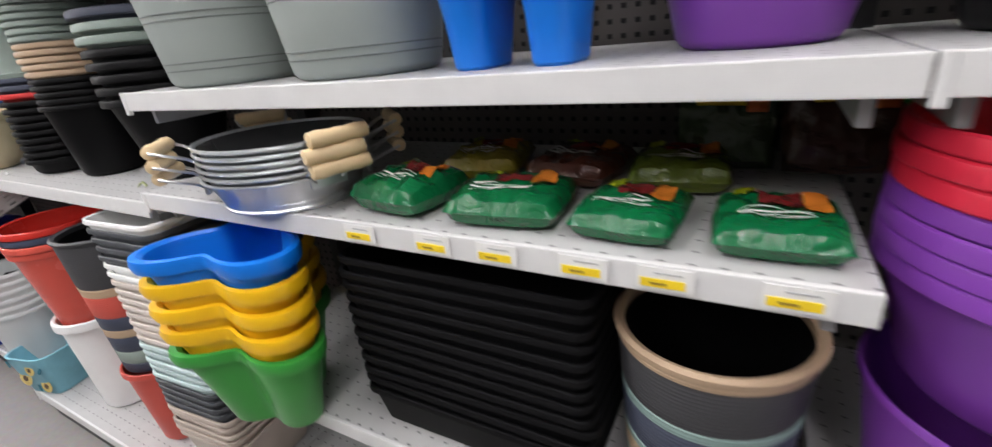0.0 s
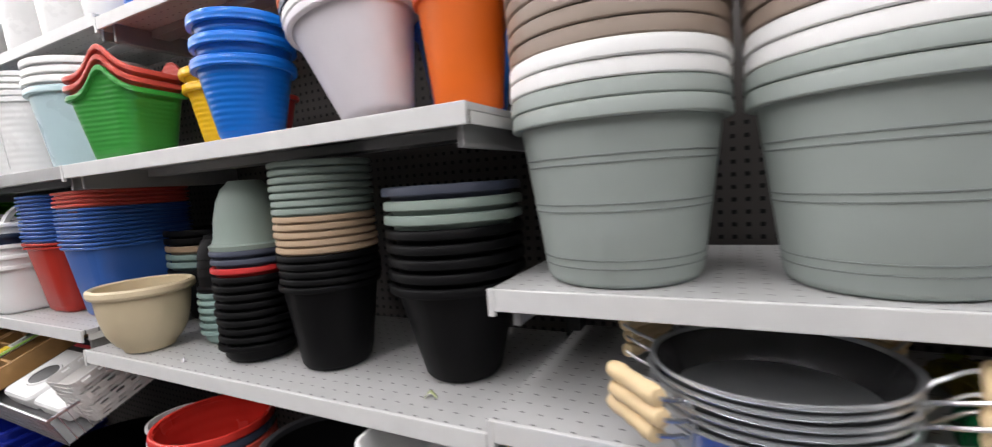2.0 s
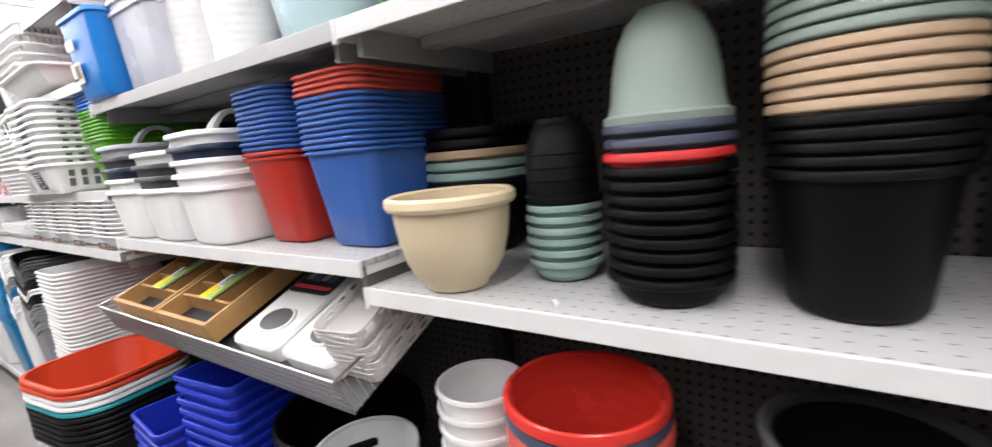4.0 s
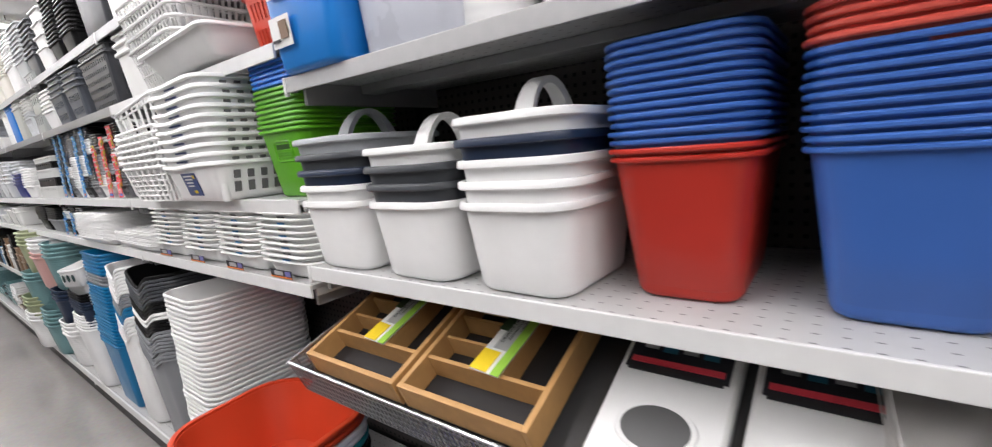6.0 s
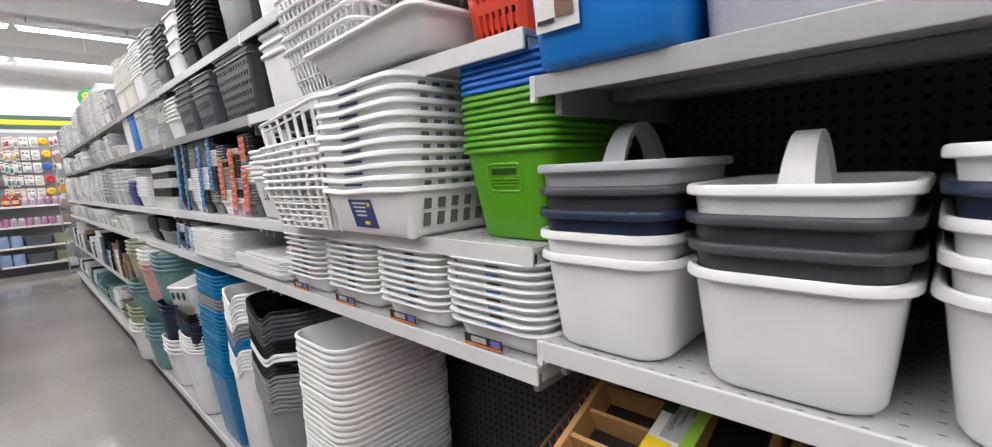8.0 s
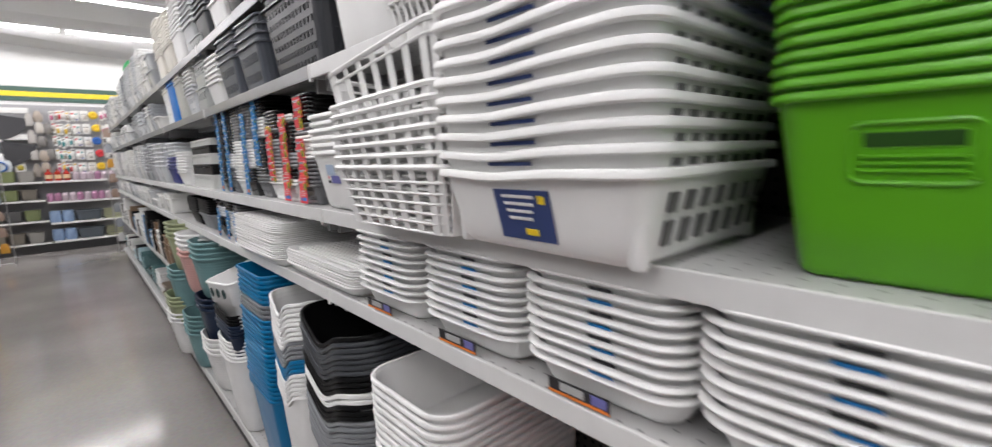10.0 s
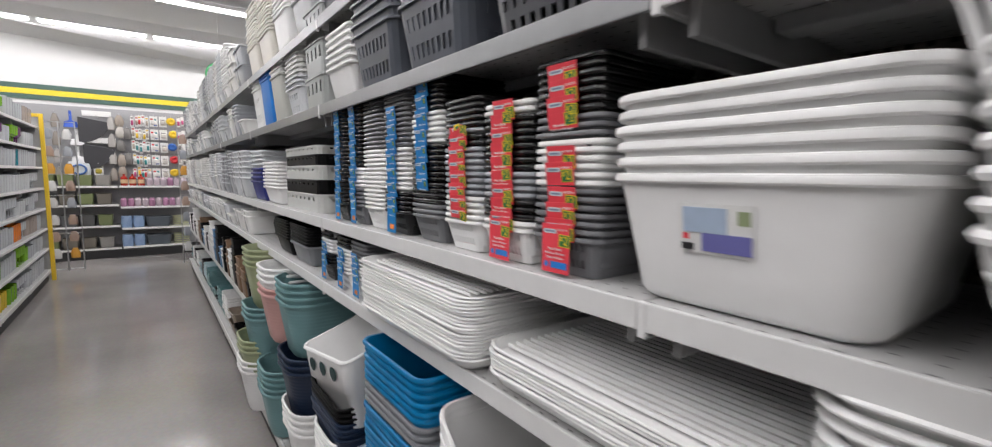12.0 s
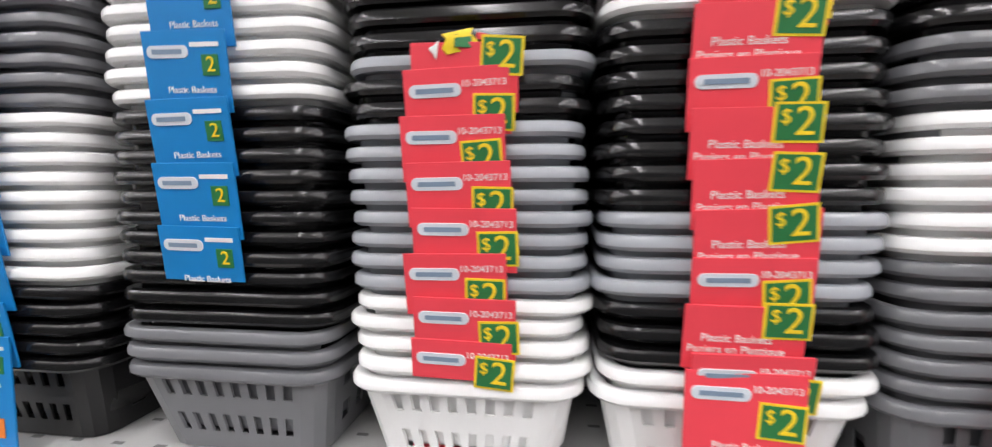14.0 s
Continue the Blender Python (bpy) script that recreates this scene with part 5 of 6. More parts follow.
basket_stack(-5.493, 0.136, r((B3, 5), (W3, 9), (G3, 12)), (0, 3, 6, 9, 12, 15, 18, 21), False)
basket_stack(-5.633, 0.13, r((W3, 14), (G3, 8), ((DKGREY, "charcoal"), 5)), (), False)
basket_stack(-5.755, 0.115, r((G3, 5), (W3, 5), (B3, 17)), (0, 3, 6, 9, 12, 15, 18, 21, 24), False)
basket_stack(-5.885, 0.115, r((B3, 28),), (0, 3, 6, 9, 12, 15, 18, 21, 24), False)
_pc = part("price_card", sweep([(0, 0.014, 0.004, 0.001), (0.003, 0.018, 0.003, 0.001), (0.007, 0.012, 0.005, 0.001), (0.0095, 0.015, 0.002, 0.0008)], [YELLOW_L], 2), None, "", pose(-5.2, 0.5465, 1.405, 8, -12, 10))
part("green_patch", box_mesh(0.008, 0.001, 0.006, GREEN_L, 0.0003), _pc, "", pose(0.001, -0.0026, 0.0015, -10, 14, 0))
part("torn_corner", sweep([(0, 0.009, 0.0012, 0.0004), (0.002, 0.004, 0.0012, 0.0004), (0.004, 0.001, 0.001, 0.0003)], [PAPER_W], 2), _pc, "", pose(-0.011, 0, 0.003, 0, -70, 0))
part("red_corner", box_mesh(0.005, 0.001, 0.003, RED_L, 0.0002), _pc, "", pose(0.0105, 0, 0.0035, 0, 20, 0))
tagged(_pc, "crumpled yellow and green price card tucked between baskets", "price card")

# ---- bay of baskets: lower shelf ----
ZL = 0.971
for tx in (-4.48, -4.205, -3.94, -3.68):
    ts = stack("tray_organiser", "tray", "white trays", tx, 0.677, ZL, (0.24, 0.28, 0.052, 0.205, 0.24, 0.04, 0.012, 0.0055), C((WHITE, "white", 9)), 0.0158, "shallow plastic tray", k=6, rough=0.3)
    f = plate("label", 0.1, 0.022, BLACK_L, ts[0], pose(-0.02, -0.146, 0.004, 3), "dark printed card")
    plate("orange_band", 0.1, 0.0035, ORANGE_L, f, pose(0, -0.0012, 0.001))
    plate("blue_corner", 0.024, 0.013, plain("print_violet", (0.16, 0.16, 0.42), 0.4), f, pose(0.034, -0.0012, 0.007))
    plate("pale_picture", 0.04, 0.011, plain("print_grey", (0.42, 0.43, 0.43), 0.4), f, pose(-0.01, -0.0012, 0.008))
    for q in range(1, 9):
        plate("card_edge", 0.035, 0.006, BLUE_L if q % 2 else BLACK_L, ts[q], pose(0.015, -0.1395, 0.034, 15))
DISH = []
for fx, fw, n in ((-4.845, 0.47, 8), (-5.36, 0.5, 19)):
    DISH.append(stack("dish_mat", "dish tray", "flat white trays", fx, 0.69 if n < 12 else 0.672, ZL, (fw, 0.33, 0.03, fw - 0.03, 0.30, 0.04, 0.004, 0.005), C((WHITE, "white", n)), 0.0062, "flat ridged plastic dish tray", k=6, rough=0.3))
for i in range(16):
    part("ridge", box_mesh(0.42, 0.006, 0.006, plastic(WHITE, 0.3), 0.001), DISH[0][-1], "", pose(0, -0.13 + 0.0165 * i, 0.021))
    part("ridge", box_mesh(0.42, 0.006, 0.006, plastic(WHITE, 0.3), 0.001), DISH[1][-1], "", pose(0, -0.13 + 0.0165 * i, 0.021))
for q, (bx, cols) in enumerate(((-5.74, r((W3, 6), (G3, 4))), (-5.87, r((W3, 7), (B3, 3))), (-6.03, r((B3, 4), (W3, 4), (B3, 2))))):
    basket_stack(bx, 0.125, cols, (0, 3, 6), False, z=ZL, yf=0.55)
for kx, n in ((-6.37, 6), (-6.67, 7)):
    stack("storage_basket", "basket", "black baskets", kx, 0.69, ZL, (0.27, 0.28, 0.08, 0.235, 0.24, 0.02, 0.006, 0.01), C((GREY, "grey", 1 if kx > -6.5 else 0), (BLACK, "black", n)), 0.012, "rectangular plastic basket", k=4)

# ---- bay of baskets: upper shelves ----
ZH = 1.536
sq = lambda a, b, s: a in (1, 2, 4, 5) and b % 2 == 1
for i in range(5):
    put_wire(pose(-4.215, 0.68, ZH + 0.001 + 0.034 * i, 0, -0.4 * i, 1.2 * i - 3), 0.44, 0.35, 0.12, (0.02, 0.35, 0.68), "white openwork plastic crate in a stack on the upper shelf", 0.03, 0.0045)
tub("dish_pan", "white ribbed plastic dish pan among openwork crates", "dish pan", "lattice crates", pose(-3.985, 0.625, ZH + 0.012, 2, -2, 0), (0.44, 0.30, 0.072, 0.36, 0.22, 0.025, 0.008, 0.01), WHITE, k=5)
for i in range(3):
    open_basket("lattice_crate", "orange-red openwork plastic crate on the upper shelf", "crate", "red crates", pose(-3.665, 0.71, ZH + 0.03 * i), 0.18, 0.28, 0.14, (0.72, 0.06, 0.025), 7, 13, sq)
stack("storage_tub", "storage tub", "upper white tubs", -4.555, 0.71, ZH, (0.25, 0.32, 0.17, 0.25, 0.27, 0.03, 0.008, 0.012), C((WHITE, "white", 3)), 0.03, "plastic storage tub", k=6)
weave = lambda a, b, s: (a % 2 == 1) and (b + (a // 2)) % 2 == 1
DG2 = (0.045, 0.048, 0.055)
for i in range(3):
    open_basket("woven_bin", "charcoal woven plastic storage bin on the upper shelf", "storage bin", "woven bins", pose(-4.93, 0.7, ZH + 0.03 * i), 0.4, 0.32, 0.2, DG2, 13, 25, weave)
slit = lambda a, b, s: a in (1, 3) and b % 2 == 1
for gx, n in ((-5.315, 4), (-5.6, 5)):
    for i in range(n):
        open_basket("handled_basket", "slate grey slotted plastic basket in a stack", "basket", "grey baskets", pose(gx, 0.69, ZH + 0.026 * i, 0, 0, 1.5 * (i % 2)), 0.265, 0.30, 0.14, (0.085, 0.095, 0.115), 5, 17, slit)
stack("storage_tub", "storage tub", "small white tubs", -5.86, 0.68, ZH, (0.21, 0.27, 0.10, 0.17, 0.23, 0.02, 0.006, 0.01), C((WHITE, "white", 6)), 0.02, "plastic storage tub", k=4)

# ---- bottom bins ----
stack("waste_bin", "waste bin", "white rectangular bins", -4.37, 0.69, 0.141, (0.285, 0.40, 0.15, 0.23, 0.33, 0.06, 0.006, 0.01), C((WHITE, "white", 31)), 0.0185, "rectangular plastic bin", k=8, rough=0.3)
dip = lambda x, y: -0.055 * math.exp(-((x) * 4.2) ** 2) if y < 0 else 0.0
stack("laundry_basket", "laundry basket", "dark wavy baskets", -4.76, 0.70, 0.141, (0.36, 0.42, 0.42, 0.28, 0.34, 0.08, 0.007, 0.012), C((GREY, "grey", 9), (BK, "black", 3), (WHITE, "white", 2), (BK, "black", 3), (DKGREY, "charcoal", 6), (BK, "black", 1)), 0.0145, "tall dipped plastic laundry basket", k=6, wave=dip, m=16)
stack("laundry_basket", "laundry basket", "white wavy baskets", -5.08, 0.66, 0.141, (0.22, 0.34, 0.46, 0.18, 0.28, 0.05, 0.006, 0.012), C((WHITE, "white", 6), (TEALB, "deep blue", 3), (GREY, "grey", 4), (WHITE, "white", 8)), 0.0145, "tall plastic basket with a dipped rim", k=6, wave=dip, m=16)
stack("waste_bin", "waste bin", "blue bins", -5.385, 0.655, 0.141, (0.30, 0.34, 0.34, 0.24, 0.27, 0.03, 0.006, 0.01), C((TEALB, "deep blue", 18), (GREY, "grey", 3), (TEALB, "deep blue", 6)), 0.0172, "tall rectangular plastic bin", k=5, rough=0.3)
stack("waste_bin", "waste bin", "white bins", -5.80, 0.615, 0.141, (0.27, 0.31, 0.35, 0.2, 0.23, 0.08, 0.006, 0.01), C((WHITE, "white", 6)), 0.016, "oval plastic waste bin", k=6)
stack("waste_bin", "waste bin", "navy bins", -5.80, 0.62, 0.36, (0.28, 0.31, 0.24, 0.2, 0.24, 0.03, 0.005, 0.008), C((NAVY, "navy blue", 4), (BK, "black", 3)), 0.015, "rectangular plastic bin", k=5)
slope = lambda x, y: -0.105 * max(0.0, 0.5 - y) ** 0.7
hb = tub("laundry_basket", "white plastic laundry basket with a low front, pierced with round holes", "laundry basket", "pierced basket", pose(-5.78, 0.60, 0.61, 0, -6, 6), (0.30, 0.28, 0.31, 0.24, 0.22, 0.03, 0.005, 0.01), WHITE, k=5, wave=slope, m=8)
# solid dark discs: the holes' shade as colour, the wall is not cut
hole_shade = lathe([(0.0195, 0), (0.0205, 0.0012), (0.018, 0.0018)], [plastic((0.02, 0.05, 0.05), 0.6)], 22)
for i in range(4):
    for hz in (0.19, 0.25):
        part("round_hole", hole_shade, hb, "dark disc painted as a shaded round hole", pose(-0.096 + 0.064 * i, 0.1045 + 0.03 * hz / 0.31, hz, 84, 0, 0))
for i in range(3):
    part("round_hole", hole_shade, hb, "", pose(-0.075 + 0.072 * i, -0.1385, 0.158, 95, 0, 0))
    part("round_hole", hole_shade, hb, "", pose(0.149, -0.05 + 0.06 * i, 0.185 + 0.012 * i, 95, 0, 90))
TEALG = (0.16, 0.30, 0.31)
for bx, by, bz, col, cw, n in ((-6.35, 0.62, 0.62, TEALG, "teal grey", 4), (-6.62, 0.60, 0.60, BLUSH, "blush pink", 2), (-6.62, 0.60, 0.66, WHITE, "white", 3), (-7.0, 0.6, 0.66, (0.36, 0.40, 0.24), "sage green", 4), (-6.95, 0.58, 0.42, TEALG, "teal grey", 3), (-6.35, 0.62, 0.36, NAVY, "navy blue", 3), (-6.3, 0.62, 0.141, WHITE, "white", 4), (-6.7, 0.6, 0.141, TEALG, "teal grey", 5), (-7.0, 0.56, 0.25, (0.36, 0.40, 0.24), "sage green", 3), (-7.02, 0.56, 0.141, WHITE, "white", 3)):
    stack("laundry_basket", "laundry basket", "soft baskets", bx, by, bz, (0.28, 0.30, 0.22, 0.21, 0.23, 0.09, 0.007, 0.012), C((col, cw, n)), 0.026, "ribbed plastic basket", k=7, m=2, ribs=0.014)


# ---- farther bays of the same run ----
RND = random.Random(21)
CLEARISH = (0.64, 0.66, 0.68)
OFFW = (0.8, 0.8, 0.78)
square_hole = lambda a, b, s: a in (1, 3) and b % 2 == 1


def crate_stack(x, y, z, w, d, h, cols, pitch, name, words, group, cells=9):
    for i, (col, cw) in enumerate(cols):
        open_basket(name, f"{cw} {words}", "crate", group, pose(x, y, z + pitch * i, 0, 0, JIT.uniform(-1, 1)), w, d, h, col, 5, cells, square_hole)


# middle shelf: grey and black cubes, navy and white bins
SOFTG = (0.56, 0.57, 0.55)
scallop = lambda a, b, s: a == 4 and b % 3 == 1
cz = ZM
for col, cw, h in ((SOFTG, "light grey", 0.066), (BK, "black", 0.05), (SOFTG, "light grey", 0.05), (BK, "black", 0.038), (SOFTG, "light grey", 0.03)):
    open_basket("storage_cube", f"{cw} straight pierced plastic storage box in a stack", "storage box", "storage cubes", pose(-6.385, 0.71, cz, 0, 0, JIT.uniform(-0.5, 0.5)), 0.49, 0.29, h - 0.003, col, 6, 22, scallop, 0.003, 1.0)
    cz += h + 0.0015
stack("storage_bin", "storage bin", "white bins", -6.85, 0.68, ZM, (0.28, 0.27, 0.08, 0.25, 0.23, 0.02, 0.006, 0.01), C((WHITE, "white", 8)), 0.016, "small pierced plastic bin", k=4)
stack("storage_bin", "storage bin", "navy bins", -7.18, 0.68, ZM, (0.28, 0.27, 0.10, 0.24, 0.23, 0.02, 0.006, 0.01), C(((0.02, 0.03, 0.2), "navy blue", 4), (CLEARISH, "clear grey", 4)), 0.022, "small plastic bin", k=4)
# upper shelf
for i in range(3):
    open_basket("tall_crate", "silver grey glossy pierced crate in a tall stack", "crate", "upper crates", pose(-6.125, 0.69, ZH + 0.11 * i), 0.23, 0.28, 0.106, (0.36, 0.38, 0.37), 6, 11, lambda a, b, s: a in (3, 4) and b % 3 == 1, 0.004, 0.96)
crate_stack(-6.41, 0.69, ZH, 0.21, 0.28, 0.11, C((CLEARISH, "grey", 3), (OFFW, "off-white", 6)), 0.018, "tall_crate", "pierced plastic crate on the upper shelf", "upper crates")
stack("storage_bin", "storage bin", "upper bins", -6.67, 0.68, ZH, (0.2, 0.27, 0.2, 0.18, 0.23, 0.02, 0.005, 0.01), C(((0.5, 0.51, 0.47), "pale grey", 1), (OFFW, "off-white", 3)), 0.026, "tall plastic bin", k=4)
stack("storage_bin", "storage bin", "upper bins", -6.91, 0.68, ZH, (0.2, 0.27, 0.22, 0.185, 0.23, 0.02, 0.005, 0.01), C(((0.01, 0.19, 0.62), "blue", 3)), 0.014, "tall plastic bin", k=4)
crate_stack(-7.15, 0.69, ZH, 0.2, 0.28, 0.2, C((WHITE, "white", 3)), 0.02, "tall_crate", "pierced plastic crate on the upper shelf", "upper crates")
# top shelf
ZT = 1.801
CREAMY = (0.78, 0.75, 0.68)
for tx, w, h, n, pitch, col, cw in ((-4.6, 0.2, 0.2, 2, 0.03, WHITE, "white"), (-4.88, 0.34, 0.22, 3, 0.03, DG2, "charcoal"), (-5.24, 0.2, 0.1, 12, 0.018, BK, "black"), (-5.47, 0.2, 0.1, 13, 0.018, BK, "black"), (-5.72, 0.2, 0.12, 4, 0.06, WHITE, "white"), (-5.98, 0.24, 0.13, 8, 0.024, DKGREY, "charcoal"), (-6.27, 0.26, 0.15, 9, 0.024, (0.45, 0.47, 0.48), "silver grey"), (-6.58, 0.26, 0.17, 10, 0.02, WHITE, "white"), (-6.9, 0.27, 0.16, 12, 0.016, CREAMY, "cream"), (-7.2, 0.26, 0.16, 13, 0.017, CREAMY, "cream")):
    stack("storage_bin", "storage bin", "top shelf bins", tx, 0.69, ZT, (w, 0.28, h, w * 0.85, 0.24, 0.025, 0.006, 0.01), C((col, cw, n)), pitch, "plastic bin on the top shelf", k=4)
# clear boxes and small wares in the last bays
FAR_BOXES = []
for lv, gap in ((ZL, 0.17), (ZM, 0.31), (ZH, 0.22), (ZT, 0.36), (0.141, 0.26), (0.47, 0.42)):
    x = -7.38
    while x > -11.95:
        w = RND.uniform(0.17, 0.32)
        low = lv < 0.9
        cols = [(WHITE, "white"), (CLEARISH, "clear grey"), (CLEARISH, "clear grey"), (OFFW, "off-white"), ((0.4, 0.42, 0.45), "smoky grey")] if not low else [(WHITE, "white"), (TEALG, "teal grey"), ((0.3, 0.25, 0.2), "brown"), (BK, "black"), (OFFW, "off-white"), (LBLUE, "pale blue")]
        col, cw = RND.choice(cols)
        h = RND.uniform(0.07, 0.13)
        lift = RND.choice((0.02, 0.03, h * 0.9))
        n = max(1, int((gap - h) / lift))
        if lv != 0.47 and x < -8.9:
            bd, rg = tub_meshes(w, 0.27, h, w * 0.86, 0.23, 0.025, 0.006, 0.01, col, k=3, rough=0.25)
            for i in range(n):
                for me in (bd, rg):
                    me = me.copy()
                    me.transform(pose(x - w / 2 + JIT.uniform(-0.004, 0.004), 0.66, (lv if lv > 0.9 else 0.141) + lift * i, 0, 0, JIT.uniform(-1, 1)))
                    FAR_BOXES.append(me)
        elif lv != 0.47:
            stack("storage_bin", "storage bin", "boxes in the far bays", x - w / 2, 0.66, lv if lv > 0.9 else 0.141, (w, 0.27, h, w * 0.86, 0.23, 0.025, 0.006, 0.01), C((col, cw, n)), lift, "open plastic storage box", k=3, rough=0.25)
        x -= w + RND.uniform(0.02, 0.05)

tagged(part("far_boxes", merged(FAR_BOXES)), "stacks of white and clear grey plastic boxes far down the run", "boxes", kind="stuff")

# extra shelf with small wares in the far bays
for b in range(7, len(BAYS) - 1):
    shelf(BAYS[b + 1], BAYS[b], 0.53, BACK, 0.56)
    x = BAYS[b] - 0.05
    while x > BAYS[b + 1] + 0.12:
        w = RND.uniform(0.08, 0.2)
        col, cw = RND.choice([(WHITE, "white"), (BK, "black"), ((0.25, 0.16, 0.1), "brown"), (OFFW, "off-white"), ((0.1, 0.25, 0.45), "blue")])
        stack("storage_bin", "storage bin", "small wares in the far bays", x - w / 2, 0.62, 0.561, (w, 0.2, 0.12, w * 0.9, 0.18, 0.02, 0.004, 0.008), C((col, cw, RND.randint(2, 5))), 0.05, "small open plastic tub", k=3)
        x -= w + 0.025

# round sign hung above the shelving
sg = part("price_sign", lathe([(0.13, 0), (0.135, 0.002), (0.135, 0.008), (0.13, 0.01)], [plain("sign_green", (0.03, 0.3, 0.09), 0.4)], 40), None, "", pose(-10.5, 0.78, 2.38, 90, 0, 90) @ pose(0, 0, 0, 0, 180, 0))
part("sign_figure", text_mesh("$1", 0.2, plain("sign_yellow", (0.9, 0.75, 0.05), 0.4)), sg, "yellow price figure", pose(0, 0, -0.003, 0, 180, 0))
part("sign_cord", box_mesh(0.003, 0.003, 1.0, CEIL, 0), sg, "", pose(0, 0.12, 0.004, -90, 0, 0))
tagged(sg, "round green hanging price sign with a yellow figure", "sign")

# ---- opposite run of shelving ----
LY = -0.90
LB = -1.31
LX = (-12.1, -10.88, -9.66, -8.44, -7.22)
YEL = plain("yellow_paint", (0.82, 0.55, 0.03), 0.45)
L_LEV = (0.40, 0.64, 0.88, 1.12, 1.36, 1.58, 1.82)
for a, b in zip(LX, LX[1:]):
    base_deck(a, b, LY, LB)
    gondola_back(a, b, LB - 0.018, 2.0, -1)
    for z in L_LEV:
        shelf(a, b, LY, LB, z, lip=0.026)
for x in LX:
    upright(x, LB + 0.01, 2.0, -1)
slab("gondola_rear_south", LX[0], LX[-1], LB - 0.08, LB - 0.06, 0, 2.0, STEEL, "dark rear skin of the opposite shelving run", "structure", 0)
fr = part("rack_stand", box_mesh(0.04, 0.04, 1.98, YEL, 0.004), None, "", pose(-12.13, LY + 0.02, 0))
part("rear_post", box_mesh(0.04, 0.04, 1.98, YEL, 0.004), fr, "", pose(0, -0.42, 0))
part("top_rail", box_mesh(0.04, 0.38, 0.04, YEL, 0.004), fr, "", pose(0, -0.21, 1.94))
part("end_sheet", box_mesh(0.006, 0.38, 1.9, plain("end_sheet", (0.45, 0.45, 0.44), 0.5), 0.001), fr, "grey end sheet", pose(0, -0.21, 0.03))
tagged(fr, "yellow painted steel stand at the end of the opposite shelving", "rack stand")


def glass_mesh(rad, h, col, stem):
    m = plastic(col, 0.12, "tinted_ware")
    prof = [(rad * 0.7, 0), (rad * 0.72, 0.003), (rad * 0.12, 0.008), (rad * 0.12, h * 0.35), (rad * 0.9, h * 0.5), (rad, h), (rad * 0.94, h), (rad * 0.82, h * 0.5), (rad * 0.1, h * 0.4)] if stem else [(rad * 0.8, 0), (rad * 0.82, 0.004), (rad * 0.95, h * 0.6), (rad, h), (rad * 0.95, h), (rad * 0.78, 0.008)]
    return lathe(prof, [m], 18)


WARE = [((0.55, 0.57, 0.58), "clear"), ((0.5, 0.52, 0.54), "frosted"), ((0.2, 0.45, 0.02), "lime green"), ((0.75, 0.2, 0.02), "orange"), ((0.02, 0.22, 0.28), "teal"), ((0.16, 0.04, 0.14), "plum"), ((0.75, 0.55, 0.03), "yellow"), ((0.4, 0.34, 0.3), "beige")]
REAR_WARE = []
for z in (0.14,) + L_LEV:
    x = -12.0
    while x < -8.5:
        ci = {0.14: (2, 6, 1, 1), 0.40: (2, 2, 0, 1), 0.64: (3, 2, 0, 1), 0.88: (5, 0, 7, 1), 1.12: (4, 0, 7, 1), 1.36: (0, 7, 1, 4), 1.58: (0, 2, 1, 5), 1.82: (0, 6, 2, 1)}[z]
        col, cw = WARE[RND.choice(ci) if x > -11.4 else RND.choice((0, 1, 1, 7))]
        rad, h = RND.uniform(0.035, 0.055), RND.uniform(0.13, 0.185)
        me = glass_mesh(rad, h, col, RND.random() < 0.4)
        for k in range(RND.randint(2, 4)):
            o = part("tumbler", me, None, "", pose(x + rad, LY - 0.075, z + 0.001))
            tagged(o, f"{cw} plastic drinking tumbler on the opposite shelving", "tumbler", "tumblers")
            rear = me.copy()
            rear.transform(pose(x + rad, LY - 0.205, z + 0.001))
            REAR_WARE.append(rear)
            x += rad * 2.15
        x += 0.02

tagged(part("rear_tumblers", merged(REAR_WARE)), "rows of tinted plastic tumblers behind the front row", "tumblers", kind="stuff")

# ---- end wall display ----
EX = X_END + 0.03
slab("end_pegboard", EX - 0.028, EX, -1.7, 1.0, 0.14, 2.28, plain("end_board", (0.34, 0.34, 0.35), 0.6), "grey display board on the end wall", "structure", 0.002)
slab("end_plinth", EX - 0.02, EX + 0.36, -1.7, 1.0, 0, 0.12, STEEL, "dark plinth under the end wall display", "structure", 0.004)


def end_shelf(y0, y1, z, d, mat=SHELF):
    ob = part("end_shelf", box_mesh(d, y1 - y0, 0.03, mat, 0.003), None, "", pose(EX + d / 2, (y0 + y1) / 2, z - 0.03))
    part("price_strip", box_mesh(0.004, y1 - y0, 0.028, PAPER_W, 0.001), ob, "", pose(d / 2 + 0.002, 0, 0.001))
    tagged(ob, "grey steel shelf of the end wall display", "shelf", "end wall shelves")


